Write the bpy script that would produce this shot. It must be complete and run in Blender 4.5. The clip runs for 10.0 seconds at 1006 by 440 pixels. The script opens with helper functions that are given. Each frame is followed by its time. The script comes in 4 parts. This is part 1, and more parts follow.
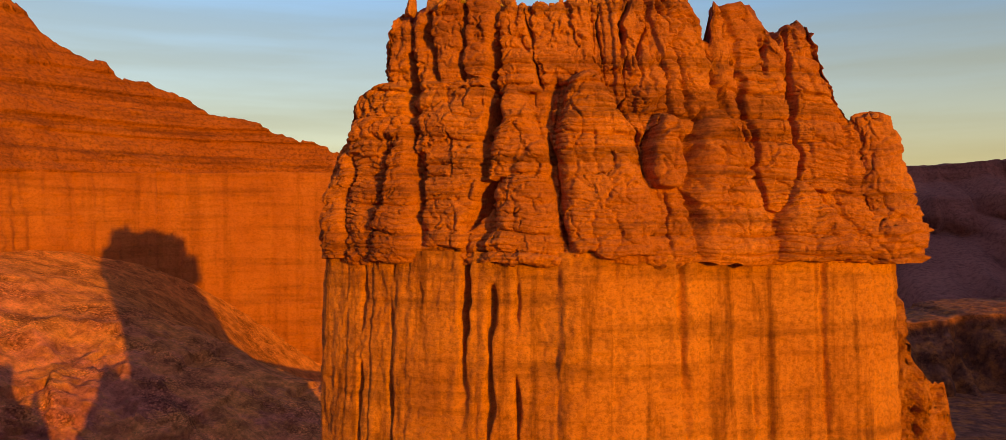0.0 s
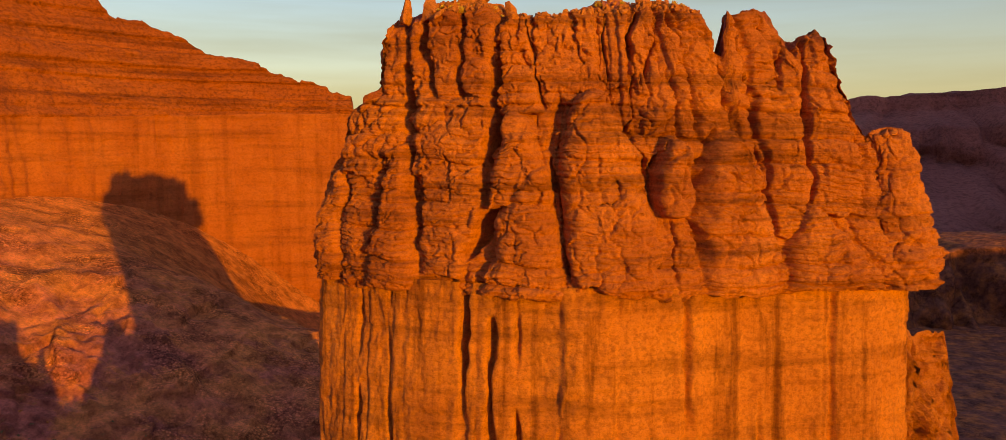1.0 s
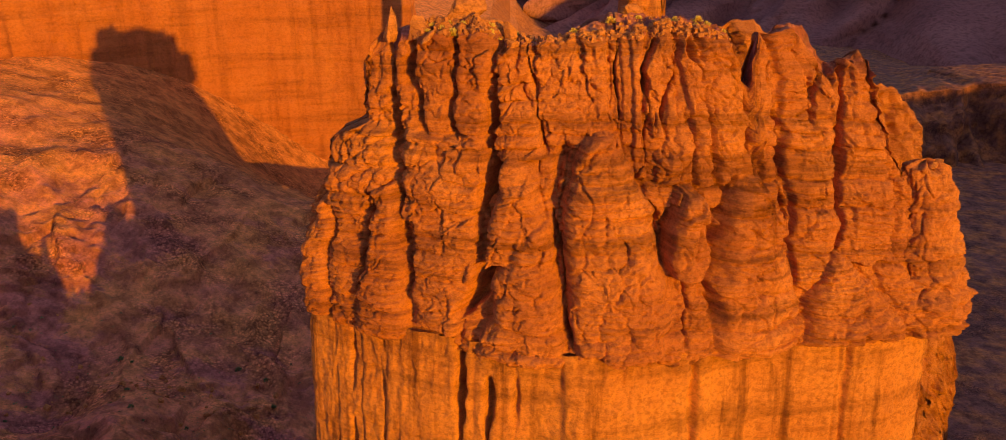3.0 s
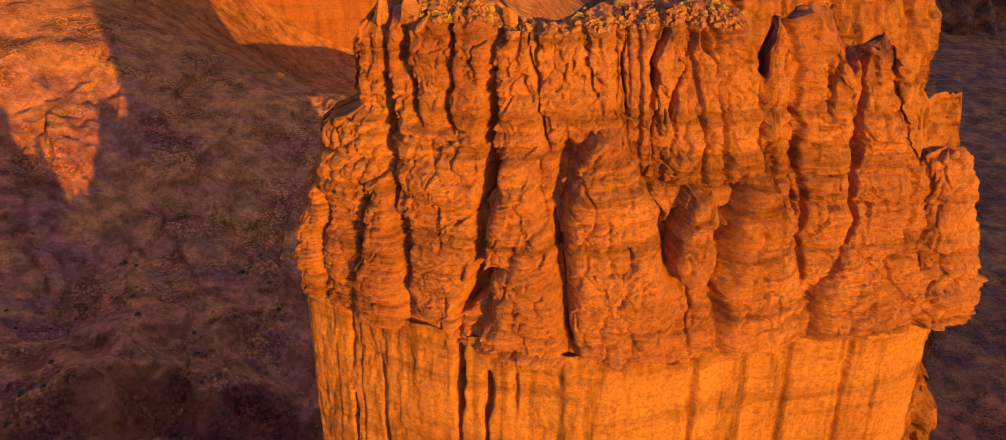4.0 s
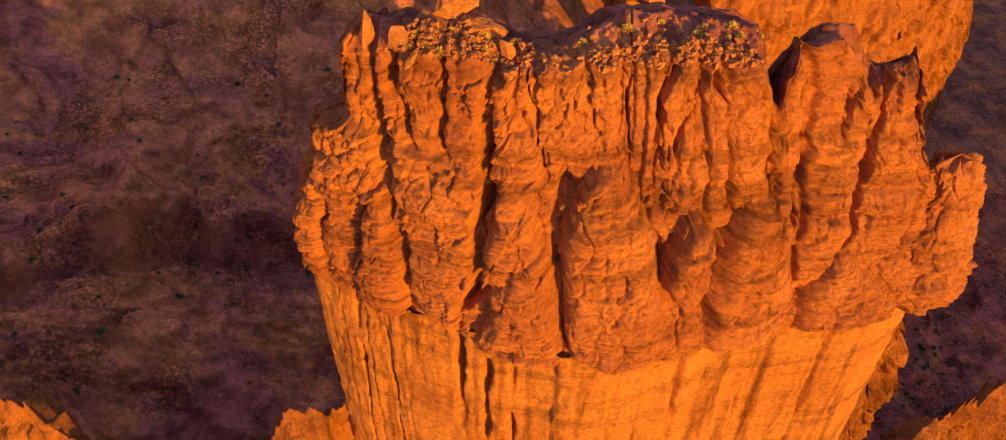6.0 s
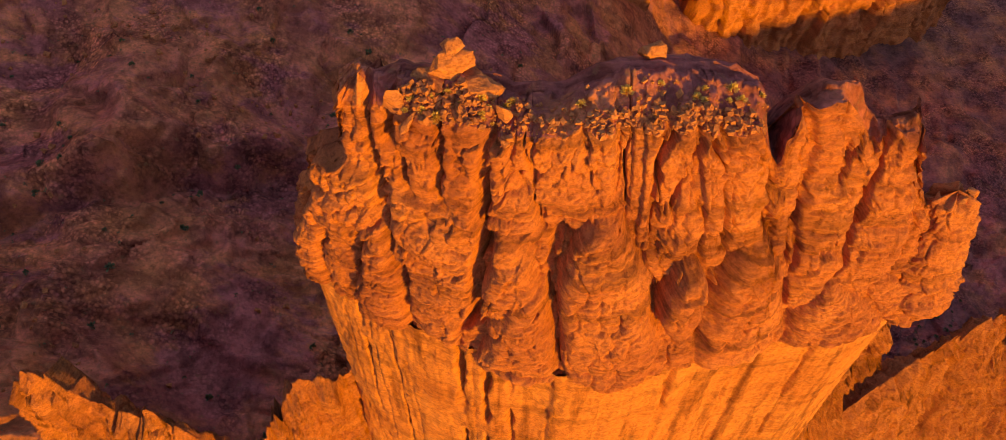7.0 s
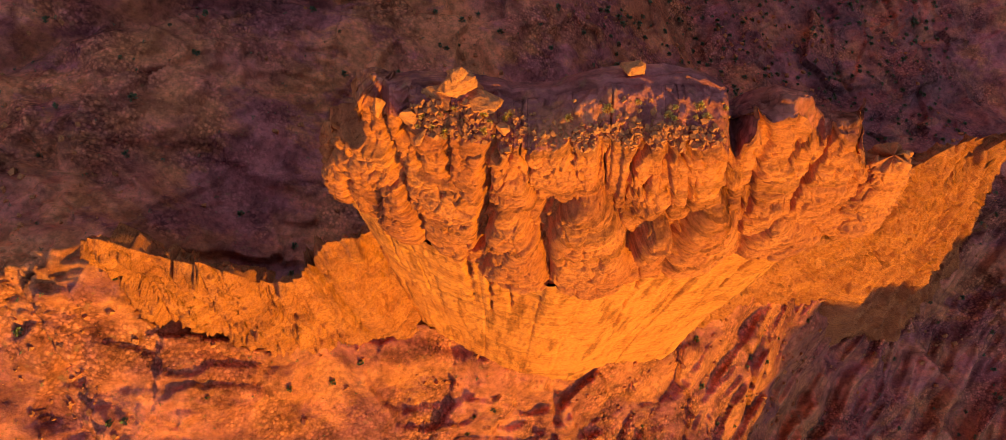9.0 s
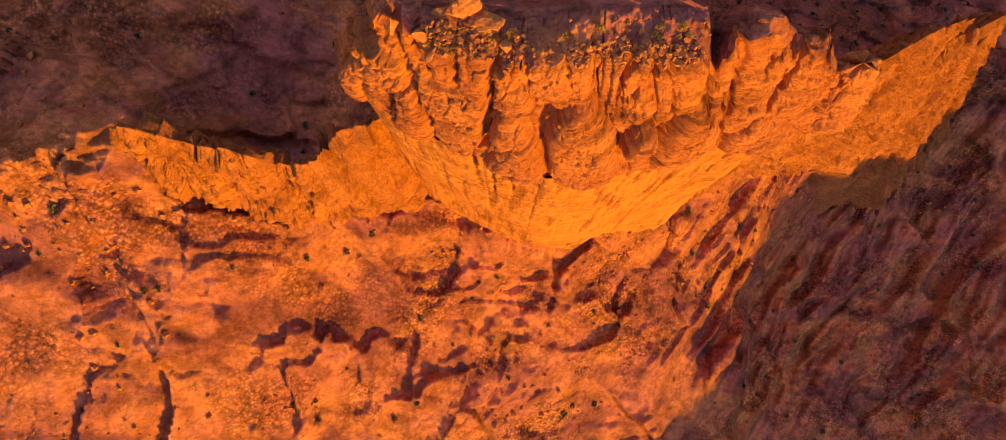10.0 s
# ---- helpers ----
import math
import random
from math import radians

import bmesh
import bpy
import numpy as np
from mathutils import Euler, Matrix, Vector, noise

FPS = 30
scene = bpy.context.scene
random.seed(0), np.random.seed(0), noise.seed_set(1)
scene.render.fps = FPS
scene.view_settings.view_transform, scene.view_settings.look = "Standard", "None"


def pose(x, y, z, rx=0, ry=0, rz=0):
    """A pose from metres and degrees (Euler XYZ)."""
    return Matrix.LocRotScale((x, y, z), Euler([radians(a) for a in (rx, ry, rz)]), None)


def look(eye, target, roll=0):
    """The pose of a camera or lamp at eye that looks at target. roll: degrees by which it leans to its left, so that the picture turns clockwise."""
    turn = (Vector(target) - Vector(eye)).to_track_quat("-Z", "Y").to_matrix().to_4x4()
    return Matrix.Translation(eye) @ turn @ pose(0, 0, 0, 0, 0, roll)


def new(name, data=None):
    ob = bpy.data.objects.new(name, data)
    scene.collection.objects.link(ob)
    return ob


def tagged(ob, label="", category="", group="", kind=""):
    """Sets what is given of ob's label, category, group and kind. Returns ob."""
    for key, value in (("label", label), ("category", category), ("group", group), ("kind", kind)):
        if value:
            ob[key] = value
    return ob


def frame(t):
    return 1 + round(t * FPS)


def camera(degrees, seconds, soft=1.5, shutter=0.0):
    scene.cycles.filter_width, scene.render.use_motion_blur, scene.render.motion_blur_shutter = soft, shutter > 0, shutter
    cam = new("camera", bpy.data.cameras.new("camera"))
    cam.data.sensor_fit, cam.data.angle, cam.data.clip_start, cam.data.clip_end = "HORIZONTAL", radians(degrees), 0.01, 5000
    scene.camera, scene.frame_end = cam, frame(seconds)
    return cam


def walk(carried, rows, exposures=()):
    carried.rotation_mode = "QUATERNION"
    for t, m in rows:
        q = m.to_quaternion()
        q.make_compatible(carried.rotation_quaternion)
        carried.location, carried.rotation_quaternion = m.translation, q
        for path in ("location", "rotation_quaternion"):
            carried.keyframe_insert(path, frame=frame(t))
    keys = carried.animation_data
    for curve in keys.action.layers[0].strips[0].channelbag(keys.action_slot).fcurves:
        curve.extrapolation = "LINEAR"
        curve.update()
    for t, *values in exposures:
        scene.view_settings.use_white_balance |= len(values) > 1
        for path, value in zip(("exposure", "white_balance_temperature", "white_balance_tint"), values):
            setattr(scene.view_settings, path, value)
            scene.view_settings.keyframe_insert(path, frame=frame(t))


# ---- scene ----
cam = camera(64.3, 10.0, soft=0.6)
METRES, EYE, TILT, LEAN, TURN = 100.0, 100.0, 0.0, 0.0, 0.0
ROWS = [
    (0.0, 0.0, 0.0, 0.0, -0.0, 0.0, -0.0),
    (0.5, 0.0013, 0.0135, 0.0401, 0.11, -2.57, -0.01),
    (1.0, 0.0023, 0.0282, 0.0817, 0.22, -5.3, -0.02),
    (1.5, 0.0031, 0.0436, 0.1222, 0.29, -7.84, -0.0),
    (2.0, 0.0042, 0.0626, 0.1637, 0.39, -10.38, 0.01),
    (2.5, 0.0054, 0.0872, 0.205, 0.45, -13.33, 0.01),
    (2.7, 0.0058, 0.0976, 0.2213, 0.47, -15.2, 0.01),
    (3.8, 0.007, 0.1598, 0.3102, 0.61, -26.05, 0.0),
    (4.0, 0.0073, 0.1717, 0.3266, 0.64, -28.01, -0.0),
    (4.5, 0.0078, 0.2021, 0.3674, 0.66, -32.97, 0.03),
    (5.0, 0.008, 0.2334, 0.4076, 0.65, -37.9, 0.06),
    (5.2, 0.0081, 0.2464, 0.4236, 0.65, -39.85, 0.08),
    (6.3, 0.0095, 0.3247, 0.5119, 0.65, -50.6, 0.21),
    (6.5, 0.0099, 0.3434, 0.5281, 0.65, -52.55, 0.24),
    (7.0, 0.0108, 0.3936, 0.5687, 0.61, -57.43, 0.31),
    (7.5, 0.0115, 0.4468, 0.6097, 0.52, -62.16, 0.35),
    (8.0, 0.0117, 0.4818, 0.6508, 0.45, -67.01, 0.38),
    (8.5, 0.0123, 0.5047, 0.6929, 0.42, -72.11, 0.47),
    (9.0, 0.0127, 0.5198, 0.7341, 0.37, -77.13, 0.55),
    (9.5, 0.013, 0.5321, 0.7758, 0.33, -82.17, 0.63),
    (10.0, 0.013, 0.5422, 0.8168, 0.31, -87.15, 0.7),
]
EXPOSURES = [(0.0, -0.93, 8600, 28), (2.7, -0.6, 7400, 21), (4.0, -0.36, 6900, 11), (4.5, -0.3, 6950, 10), (5.2, -0.22, 7200, 17), (7.0, -0.13, 7200, 19), (8.0, 0.13, 5900, 5), (9.0, 0.16, 6700, 10), (10.0, 0.16, 7800, 14)]
walk(cam, [(t, pose(0, 0, EYE, TILT, LEAN, TURN) @ pose(METRES * x, METRES * y, METRES * z, 90 + pitch, roll, yaw)) for t, x, y, z, yaw, pitch, roll in ROWS], EXPOSURES)

# ---- light ----
SUN_WAY = Vector((171.0, -293.0, 25.0)).normalized()      # from the place to the low evening sun
SUN_ELEV = math.asin(SUN_WAY.z)
SUN_TURN = math.atan2(SUN_WAY.x, SUN_WAY.y)
sun = new("sun", bpy.data.lights.new("sun", "SUN"))
sun.data.energy, sun.data.angle, sun.data.color = 7.0, radians(0.55), (1.0, 0.73, 0.015)
sun.matrix_world = look(SUN_WAY * 300, (0, 0, 0))

world = bpy.data.worlds.new("world")
scene.world = world
world.use_nodes = True
wn, wl = world.node_tree.nodes, world.node_tree.links
sky = wn.new("ShaderNodeTexSky")
sky.sky_type, sky.sun_disc = "NISHITA", False
sky.sun_elevation, sky.sun_rotation = SUN_ELEV, SUN_TURN
sky.altitude, sky.air_density, sky.dust_density, sky.ozone_density = 1400, 1.0, 1.2, 1.8
# thin level bands of cloud
tc = wn.new("ShaderNodeTexCoord")
mp = wn.new("ShaderNodeMapping")
mp.inputs["Scale"].default_value = (1.1, 1.1, 14.0)
cn = wn.new("ShaderNodeTexNoise")
cn.inputs["Scale"].default_value, cn.inputs["Detail"].default_value, cn.inputs["Roughness"].default_value = 1.6, 6, 0.55
cr = wn.new("ShaderNodeValToRGB")
cr.color_ramp.elements[0].position, cr.color_ramp.elements[1].position = 0.36, 0.66
cr.color_ramp.elements[0].color, cr.color_ramp.elements[1].color = (0, 0, 0, 1), (0.4, 0.4, 0.4, 1)
cm = wn.new("ShaderNodeMixRGB")
cm.inputs[2].default_value = (0.85, 1.12, 0.8, 1)
wl.new(tc.outputs["Generated"], mp.inputs["Vector"])
wl.new(mp.outputs[0], cn.inputs["Vector"])
wl.new(cn.outputs["Fac"], cr.inputs[0])
sp = wn.new("ShaderNodeSeparateXYZ")
wl.new(tc.outputs["Generated"], sp.inputs[0])
low = wn.new("ShaderNodeValToRGB")
for el, (pos, v) in zip((low.color_ramp.elements[0], low.color_ramp.elements[1]), ((0.12, 1.0), (0.5, 0.35))):
    el.position, el.color = pos, (v, v, v, 1)
wl.new(sp.outputs["Z"], low.inputs[0])
cf = wn.new("ShaderNodeMixRGB")
cf.blend_type = "MULTIPLY"
cf.inputs[0].default_value = 1.0
wl.new(cr.outputs[0], cf.inputs[1])
wl.new(low.outputs[0], cf.inputs[2])
wl.new(cf.outputs[0], cm.inputs[0])
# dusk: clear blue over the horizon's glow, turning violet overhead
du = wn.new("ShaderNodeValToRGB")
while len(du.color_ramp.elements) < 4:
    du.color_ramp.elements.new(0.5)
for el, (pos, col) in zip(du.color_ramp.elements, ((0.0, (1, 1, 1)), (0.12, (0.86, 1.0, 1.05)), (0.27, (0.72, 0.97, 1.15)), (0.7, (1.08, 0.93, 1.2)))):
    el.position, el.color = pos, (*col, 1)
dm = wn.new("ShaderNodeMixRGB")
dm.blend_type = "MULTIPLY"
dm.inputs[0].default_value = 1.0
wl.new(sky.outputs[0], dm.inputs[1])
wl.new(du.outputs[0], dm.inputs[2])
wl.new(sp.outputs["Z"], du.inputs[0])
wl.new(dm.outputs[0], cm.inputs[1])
# the pale evening glow that lies along the horizon
gl = wn.new("ShaderNodeValToRGB")
for el, (pos, v) in zip((gl.color_ramp.elements[0], gl.color_ramp.elements[1]), ((0.0, 0.75), (0.24, 0.0))):
    el.position, el.color = pos, (v, v, v, 1)
gm = wn.new("ShaderNodeMixRGB")
gm.inputs[2].default_value = (1.6, 1.5, 0.62, 1)
wl.new(sp.outputs["Z"], gl.inputs[0])
wl.new(gl.outputs[0], gm.inputs[0])
wl.new(cm.outputs[0], gm.inputs[1])
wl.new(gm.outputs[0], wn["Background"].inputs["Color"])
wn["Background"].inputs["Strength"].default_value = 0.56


# ---- materials ----
def material(name, build):
    m = bpy.data.materials.new(name)
    m.use_nodes = True
    build(m.node_tree, m.node_tree.nodes["Principled BSDF"])
    return m


def coords(nt, scale):
    c = nt.nodes.new("ShaderNodeTexCoord")
    p = nt.nodes.new("ShaderNodeMapping")
    p.inputs["Scale"].default_value = scale
    nt.links.new(c.outputs["Object"], p.inputs["Vector"])
    return p.outputs[0]


def grain(nt, scale, size, detail=5, rough=0.55):
    n = nt.nodes.new("ShaderNodeTexNoise")
    n.inputs["Scale"].default_value, n.inputs["Detail"].default_value, n.inputs["Roughness"].default_value = size, detail, rough
    nt.links.new(coords(nt, scale), n.inputs["Vector"])
    return n.outputs["Fac"]


def ramp(nt, value, stops):
    r = nt.nodes.new("ShaderNodeValToRGB")
    e = r.color_ramp.elements
    while len(e) < len(stops):
        e.new(0.5)
    for el, (pos, col) in zip(e, stops):
        el.position, el.color = pos, (*col, 1)
    nt.links.new(value, r.inputs[0])
    return r.outputs[0]


def mix(nt, kind, fac, a, b):
    m = nt.nodes.new("ShaderNodeMixRGB")
    m.blend_type = kind
    for i, v in ((0, fac), (1, a), (2, b)):
        if isinstance(v, (int, float)):
            m.inputs[i].default_value = v
        elif isinstance(v, tuple):
            m.inputs[i].default_value = (*v, 1)
        else:
            nt.links.new(v, m.inputs[i])
    return m.outputs[0]


def bump(nt, bsdf, value, strength, distance):
    b = nt.nodes.new("ShaderNodeBump")
    b.inputs["Strength"].default_value, b.inputs["Distance"].default_value = strength, distance
    nt.links.new(value, b.inputs["Height"])
    nt.links.new(b.outputs[0], bsdf.inputs["Normal"])


def rock(name, dark, mid, light, bed, streak=0.0, relief=0.25, stripes=0.35, size=1.0, speckle=0.55):
    """Sandstone: patches at two scales, level beds, cracks and, on sheer walls, hanging streaks."""
    def build(nt, bsdf):
        k = 1 / size
        col = ramp(nt, grain(nt, (k, k, k), 0.13, 7, 0.6), [(0.32, dark), (0.5, mid), (0.68, light)])
        beds = ramp(nt, grain(nt, (0.04 * k, 0.04 * k, bed * k), 1.0, 7, 0.65), [(0.36, (0.3, 0.26, 0.26)), (0.5, (1, 1, 1)), (0.6, (0.95, 0.95, 0.95)), (0.68, (0.55, 0.5, 0.5))])
        col = mix(nt, "MULTIPLY", stripes, col, beds)
        fine = grain(nt, (k, k, 1.3 * k), 2.4, 8, 0.7)
        col = mix(nt, "MULTIPLY", speckle, col, ramp(nt, fine, [(0.4, (0.36, 0.33, 0.33)), (0.53, (1, 1, 1))]))
        tiny = grain(nt, (k, k, 1.7 * k), 6.5, 4, 0.65)
        col = mix(nt, "MULTIPLY", 0.6 * speckle, col, ramp(nt, tiny, [(0.38, (0.4, 0.36, 0.36)), (0.5, (1, 1, 1)), (0.64, (1.12, 1.12, 1.1))]))
        if streak:
            hang = grain(nt, (k, k, 0.04 * k), 0.6, 6, 0.62)
            col = mix(nt, "MULTIPLY", streak, col, ramp(nt, hang, [(0.36, (0.34, 0.27, 0.25)), (0.48, (0.95, 0.93, 0.9)), (0.7, (1, 1, 1))]))
        nt.links.new(col, bsdf.inputs["Base Color"])
        bsdf.inputs["Roughness"].default_value = 0.92
        bsdf.inputs["Diffuse Roughness"].default_value = 0.35
        bsdf.inputs["Specular IOR Level"].default_value = 0.12
        v = nt.nodes.new("ShaderNodeTexVoronoi")
        v.inputs["Scale"].default_value = 1.1
        nt.links.new(coords(nt, (k, k, 2.2 * k)), v.inputs["Vector"])
        rough = mix(nt, "ADD", 0.6, mix(nt, "ADD", 0.25, fine, tiny), grain(nt, (0.5 * k, 0.5 * k, 2.4 * k), 1.2, 7, 0.65))
        bump(nt, bsdf, mix(nt, "ADD", 0.4, rough, v.outputs["Distance"]), 1.0, relief)
    return material(name, build)


CAP = rock("cap_sandstone", (0.42, 0.092, 0.031), (0.57, 0.139, 0.042), (0.68, 0.182, 0.053), 0.75, relief=0.2, stripes=0.7, speckle=0.45)
WALL = rock("wall_sandstone", (0.56, 0.142, 0.034), (0.64, 0.175, 0.042), (0.69, 0.2, 0.048), 0.5, streak=0.75, relief=0.15, stripes=0.5, speckle=0.45)
FIN = rock("fin_sandstone", (0.46, 0.108, 0.034), (0.61, 0.156, 0.047), (0.69, 0.188, 0.055), 0.4, streak=0.25, relief=0.5, stripes=0.5, speckle=0.5)
FAR = rock("far_cliff_sandstone", (0.415, 0.0901, 0.0279), (0.477, 0.108, 0.0335), (0.512, 0.123, 0.0381), 0.6, streak=0.3, relief=0.5, stripes=0.4, size=3.0, speckle=0.3)
FAR_CAP = rock("far_cliff_upper_beds", (0.326, 0.0664, 0.0206), (0.419, 0.0885, 0.0274), (0.484, 0.111, 0.0343), 0.9, relief=1.0, stripes=0.6, size=4.0)
BLOCK = rock("boulder_sandstone", (0.517, 0.14, 0.0436), (0.609, 0.172, 0.0534), (0.667, 0.199, 0.0619), 0.6, relief=0.12)
MESA = rock("mesa_shale", (0.33, 0.09, 0.074), (0.42, 0.117, 0.094), (0.5, 0.145, 0.112), 0.5, relief=5.0, stripes=0.5, size=30.0)


def build_soil(nt, bsdf):
    """Red earth: exposed slabs among darker debris, loose scree and dry scrub, toned by slope."""
    col = ramp(nt, grain(nt, (1, 1, 1), 0.05, 8, 0.66), [(0.34, (0.53, 0.124, 0.077)), (0.46, (0.62, 0.156, 0.072)), (0.54, (0.7, 0.186, 0.068)), (0.66, (0.74, 0.205, 0.064))])
    shale = ramp(nt, grain(nt, (0.8, 1.5, 1.0), 0.042, 8, 0.7), [(0.5, (0, 0, 0)), (0.57, (0.9, 0.9, 0.9))])
    place = nt.nodes.new("ShaderNodeSeparateXYZ")
    nt.links.new(coords(nt, (0.001, 0.001, 0.001)), place.inputs[0])
    # shale patches, their colour lightened behind the tower to lift the shade there
    col = mix(nt, "MIX", shale, col, ramp(nt, place.outputs["Y"], [(0.05, (0.37, 0.086, 0.062)), (0.1, (0.48, 0.114, 0.086))]))
    sand = ramp(nt, place.outputs["Y"], [(0.2, (0, 0, 0)), (0.3, (0.92, 0.92, 0.92))])               # orange debris shed by the far cliff
    col = mix(nt, "MIX", sand, col, (0.6, 0.158, 0.042))
    scrub_shade = mix(nt, "MULTIPLY", 1.0, ramp(nt, place.outputs["X"], [(0.03, (0, 0, 0)), (0.09, (1, 1, 1))]), ramp(nt, place.outputs["Y"], [(0.085, (0, 0, 0)), (0.13, (1, 1, 1))]))
    scrub_shade = mix(nt, "MULTIPLY", 1.0, scrub_shade, ramp(nt, grain(nt, (1, 1, 1), 0.07, 6, 0.65), [(0.36, (0.15, 0.15, 0.15)), (0.56, (0.85, 0.85, 0.85))]))
    col = mix(nt, "MIX", scrub_shade, col, (0.2, 0.062, 0.052))                                              # scrub on the side valley's floor, with its deep shade painted in
    # slope shading put into the colour: steep faces darkened, flats lightened
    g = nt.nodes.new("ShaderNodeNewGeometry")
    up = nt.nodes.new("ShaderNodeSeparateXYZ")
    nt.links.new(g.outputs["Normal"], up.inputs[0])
    slope_shade = ramp(nt, up.outputs["Z"], [(0.62, (0.68, 0.62, 0.62)), (0.82, (1.02, 1.02, 1.02)), (0.95, (1.25, 1.25, 1.27))])
    col = mix(nt, "MULTIPLY", 0.8, col, slope_shade)
    slab = ramp(nt, grain(nt, (1, 1, 1), 0.16, 7, 0.68), [(0.4, (0.5, 0.46, 0.46)), (0.5, (0.95, 0.95, 0.95)), (0.62, (1.3, 1.3, 1.3))])
    col = mix(nt, "MULTIPLY", 0.75, col, slab)
    col = mix(nt, "MULTIPLY", 0.5, col, ramp(nt, grain(nt, (1, 1, 1), 0.9, 9, 0.75), [(0.38, (0.38, 0.36, 0.37)), (0.52, (1, 1, 1)), (0.7, (1.2, 1.2, 1.2))]))
    # scree: patches of loose stones, each with its own tone
    v = nt.nodes.new("ShaderNodeTexVoronoi")
    v.inputs["Scale"].default_value = 1.5
    nt.links.new(coords(nt, (1, 1, 1)), v.inputs["Vector"])
    stone = nt.nodes.new("ShaderNodeSeparateXYZ")
    nt.links.new(v.outputs["Color"], stone.inputs[0])
    tone = ramp(nt, stone.outputs["X"], [(0.15, (0.5, 0.46, 0.46)), (0.5, (0.95, 0.95, 0.95)), (0.9, (1.25, 1.25, 1.22))])
    gaps = ramp(nt, v.outputs["Distance"], [(0.3, (1, 1, 1)), (0.62, (0.55, 0.5, 0.5))])
    loose = ramp(nt, grain(nt, (1, 1, 1), 0.06, 5, 0.62), [(0.46, (0.08, 0.08, 0.08)), (0.6, (0.9, 0.9, 0.9))])
    col = mix(nt, "MULTIPLY", loose, col, mix(nt, "MULTIPLY", 0.8, tone, gaps))
    # dry grass and low scrub
    grass = ramp(nt, grain(nt, (1, 1, 1), 0.55, 5, 0.75), [(0.58, (0, 0, 0)), (0.68, (0.55, 0.55, 0.55))])
    col = mix(nt, "MIX", grass, col, (0.3, 0.125, 0.05))
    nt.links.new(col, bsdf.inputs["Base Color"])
    bsdf.inputs["Roughness"].default_value = 0.95
    bsdf.inputs["Diffuse Roughness"].default_value = 0.4
    bsdf.inputs["Specular IOR Level"].default_value = 0.1
    bump(nt, bsdf, mix(nt, "ADD", 0.25, grain(nt, (1, 1, 1), 0.5, 9, 0.72), mix(nt, "MULTIPLY", 1.0, loose, gaps)), 1.0, 0.6)


SOIL = material("red_soil", build_soil)


def build_leaf(nt, bsdf):
    n = grain(nt, (1, 1, 1), 3.0, 3)
    nt.links.new(ramp(nt, n, [(0.3, (0.58, 0.29, 0.06)), (0.7, (0.78, 0.44, 0.09))]), bsdf.inputs["Base Color"])
    bsdf.inputs["Roughness"].default_value = 0.8


LEAF = material("desert_scrub_leaf", build_leaf)


def build_dark_leaf(nt, bsdf):
    nt.links.new(ramp(nt, grain(nt, (1, 1, 1), 1.5, 3), [(0.3, (0.09, 0.085, 0.03)), (0.7, (0.2, 0.16, 0.05))]), bsdf.inputs["Base Color"])
    bsdf.inputs["Roughness"].default_value = 0.85


DARK_LEAF = material("dark_scrub_leaf", build_dark_leaf)


# the blue of distance haze is painted into the range's own colour
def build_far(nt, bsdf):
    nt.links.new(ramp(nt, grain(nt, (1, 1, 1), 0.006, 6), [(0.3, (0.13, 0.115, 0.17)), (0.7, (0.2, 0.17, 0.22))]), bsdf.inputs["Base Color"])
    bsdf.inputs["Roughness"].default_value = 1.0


RANGE = material("hazed_range", build_far)


# ---- noise ----
def lattice(i, j, k, seed):
    h = (i.astype(np.int64) * 374761393 + j.astype(np.int64) * 668265263 + k.astype(np.int64) * 2147483647 + seed * 1274126177) & 0xFFFFFFFF
    h = ((h ^ (h >> 13)) * 1274126177) & 0xFFFFFFFF
    h = ((h ^ (h >> 16)) * 2246822519) & 0xFFFFFFFF
    return ((h ^ (h >> 15)) & 0xFFFF) / 32767.5 - 1.0


def vnoise(x, y, z, seed=0):
    x, y, z = np.broadcast_arrays(np.asarray(x, float), np.asarray(y, float), np.asarray(z, float))
    i, j, k = np.floor(x), np.floor(y), np.floor(z)
    fx, fy, fz = x - i, y - j, z - k
    fx, fy, fz = (f * f * f * (f * (f * 6 - 15) + 10) for f in (fx, fy, fz))
    out = 0
    for a in (0, 1):
        wa = fx if a else 1 - fx
        for b in (0, 1):
            wb = fy if b else 1 - fy
            for c in (0, 1):
                out = out + wa * wb * (fz if c else 1 - fz) * lattice(i + a, j + b, k + c, seed)
    return out


def fbm(x, y, z, octaves=4, seed=0, gain=0.5):
    total, amp = 0, 1.0
    for o in range(octaves):
        f = 2.03 ** o
        total = total + amp * vnoise(x * f, y * f, z * f, seed + 17 * o)
        amp *= gain
    return total


def cells(x, y, seed=0):
    """Nearest and second-nearest distance to scattered points, and a value for the nearest one's cell."""
    x, y = np.broadcast_arrays(np.asarray(x, float), np.asarray(y, float))
    i, j = np.floor(x), np.floor(y)
    one = np.full(x.shape, 9.0)
    two = np.full(x.shape, 9.0)
    val = np.zeros(x.shape)
    zero = np.zeros(x.shape)
    for a in (-1, 0, 1):
        for b in (-1, 0, 1):
            px = i + a + 0.5 + 0.42 * lattice(i + a, j + b, zero, seed)
            py = j + b + 0.5 + 0.42 * lattice(i + a, j + b, zero, seed + 5)
            d = np.hypot(x - px, y - py)
            v = lattice(i + a, j + b, zero, seed + 9)
            near = d < one
            two = np.where(near, one, np.minimum(two, d))
            val = np.where(near, v, val)
            one = np.where(near, d, one)
    return one, two, val


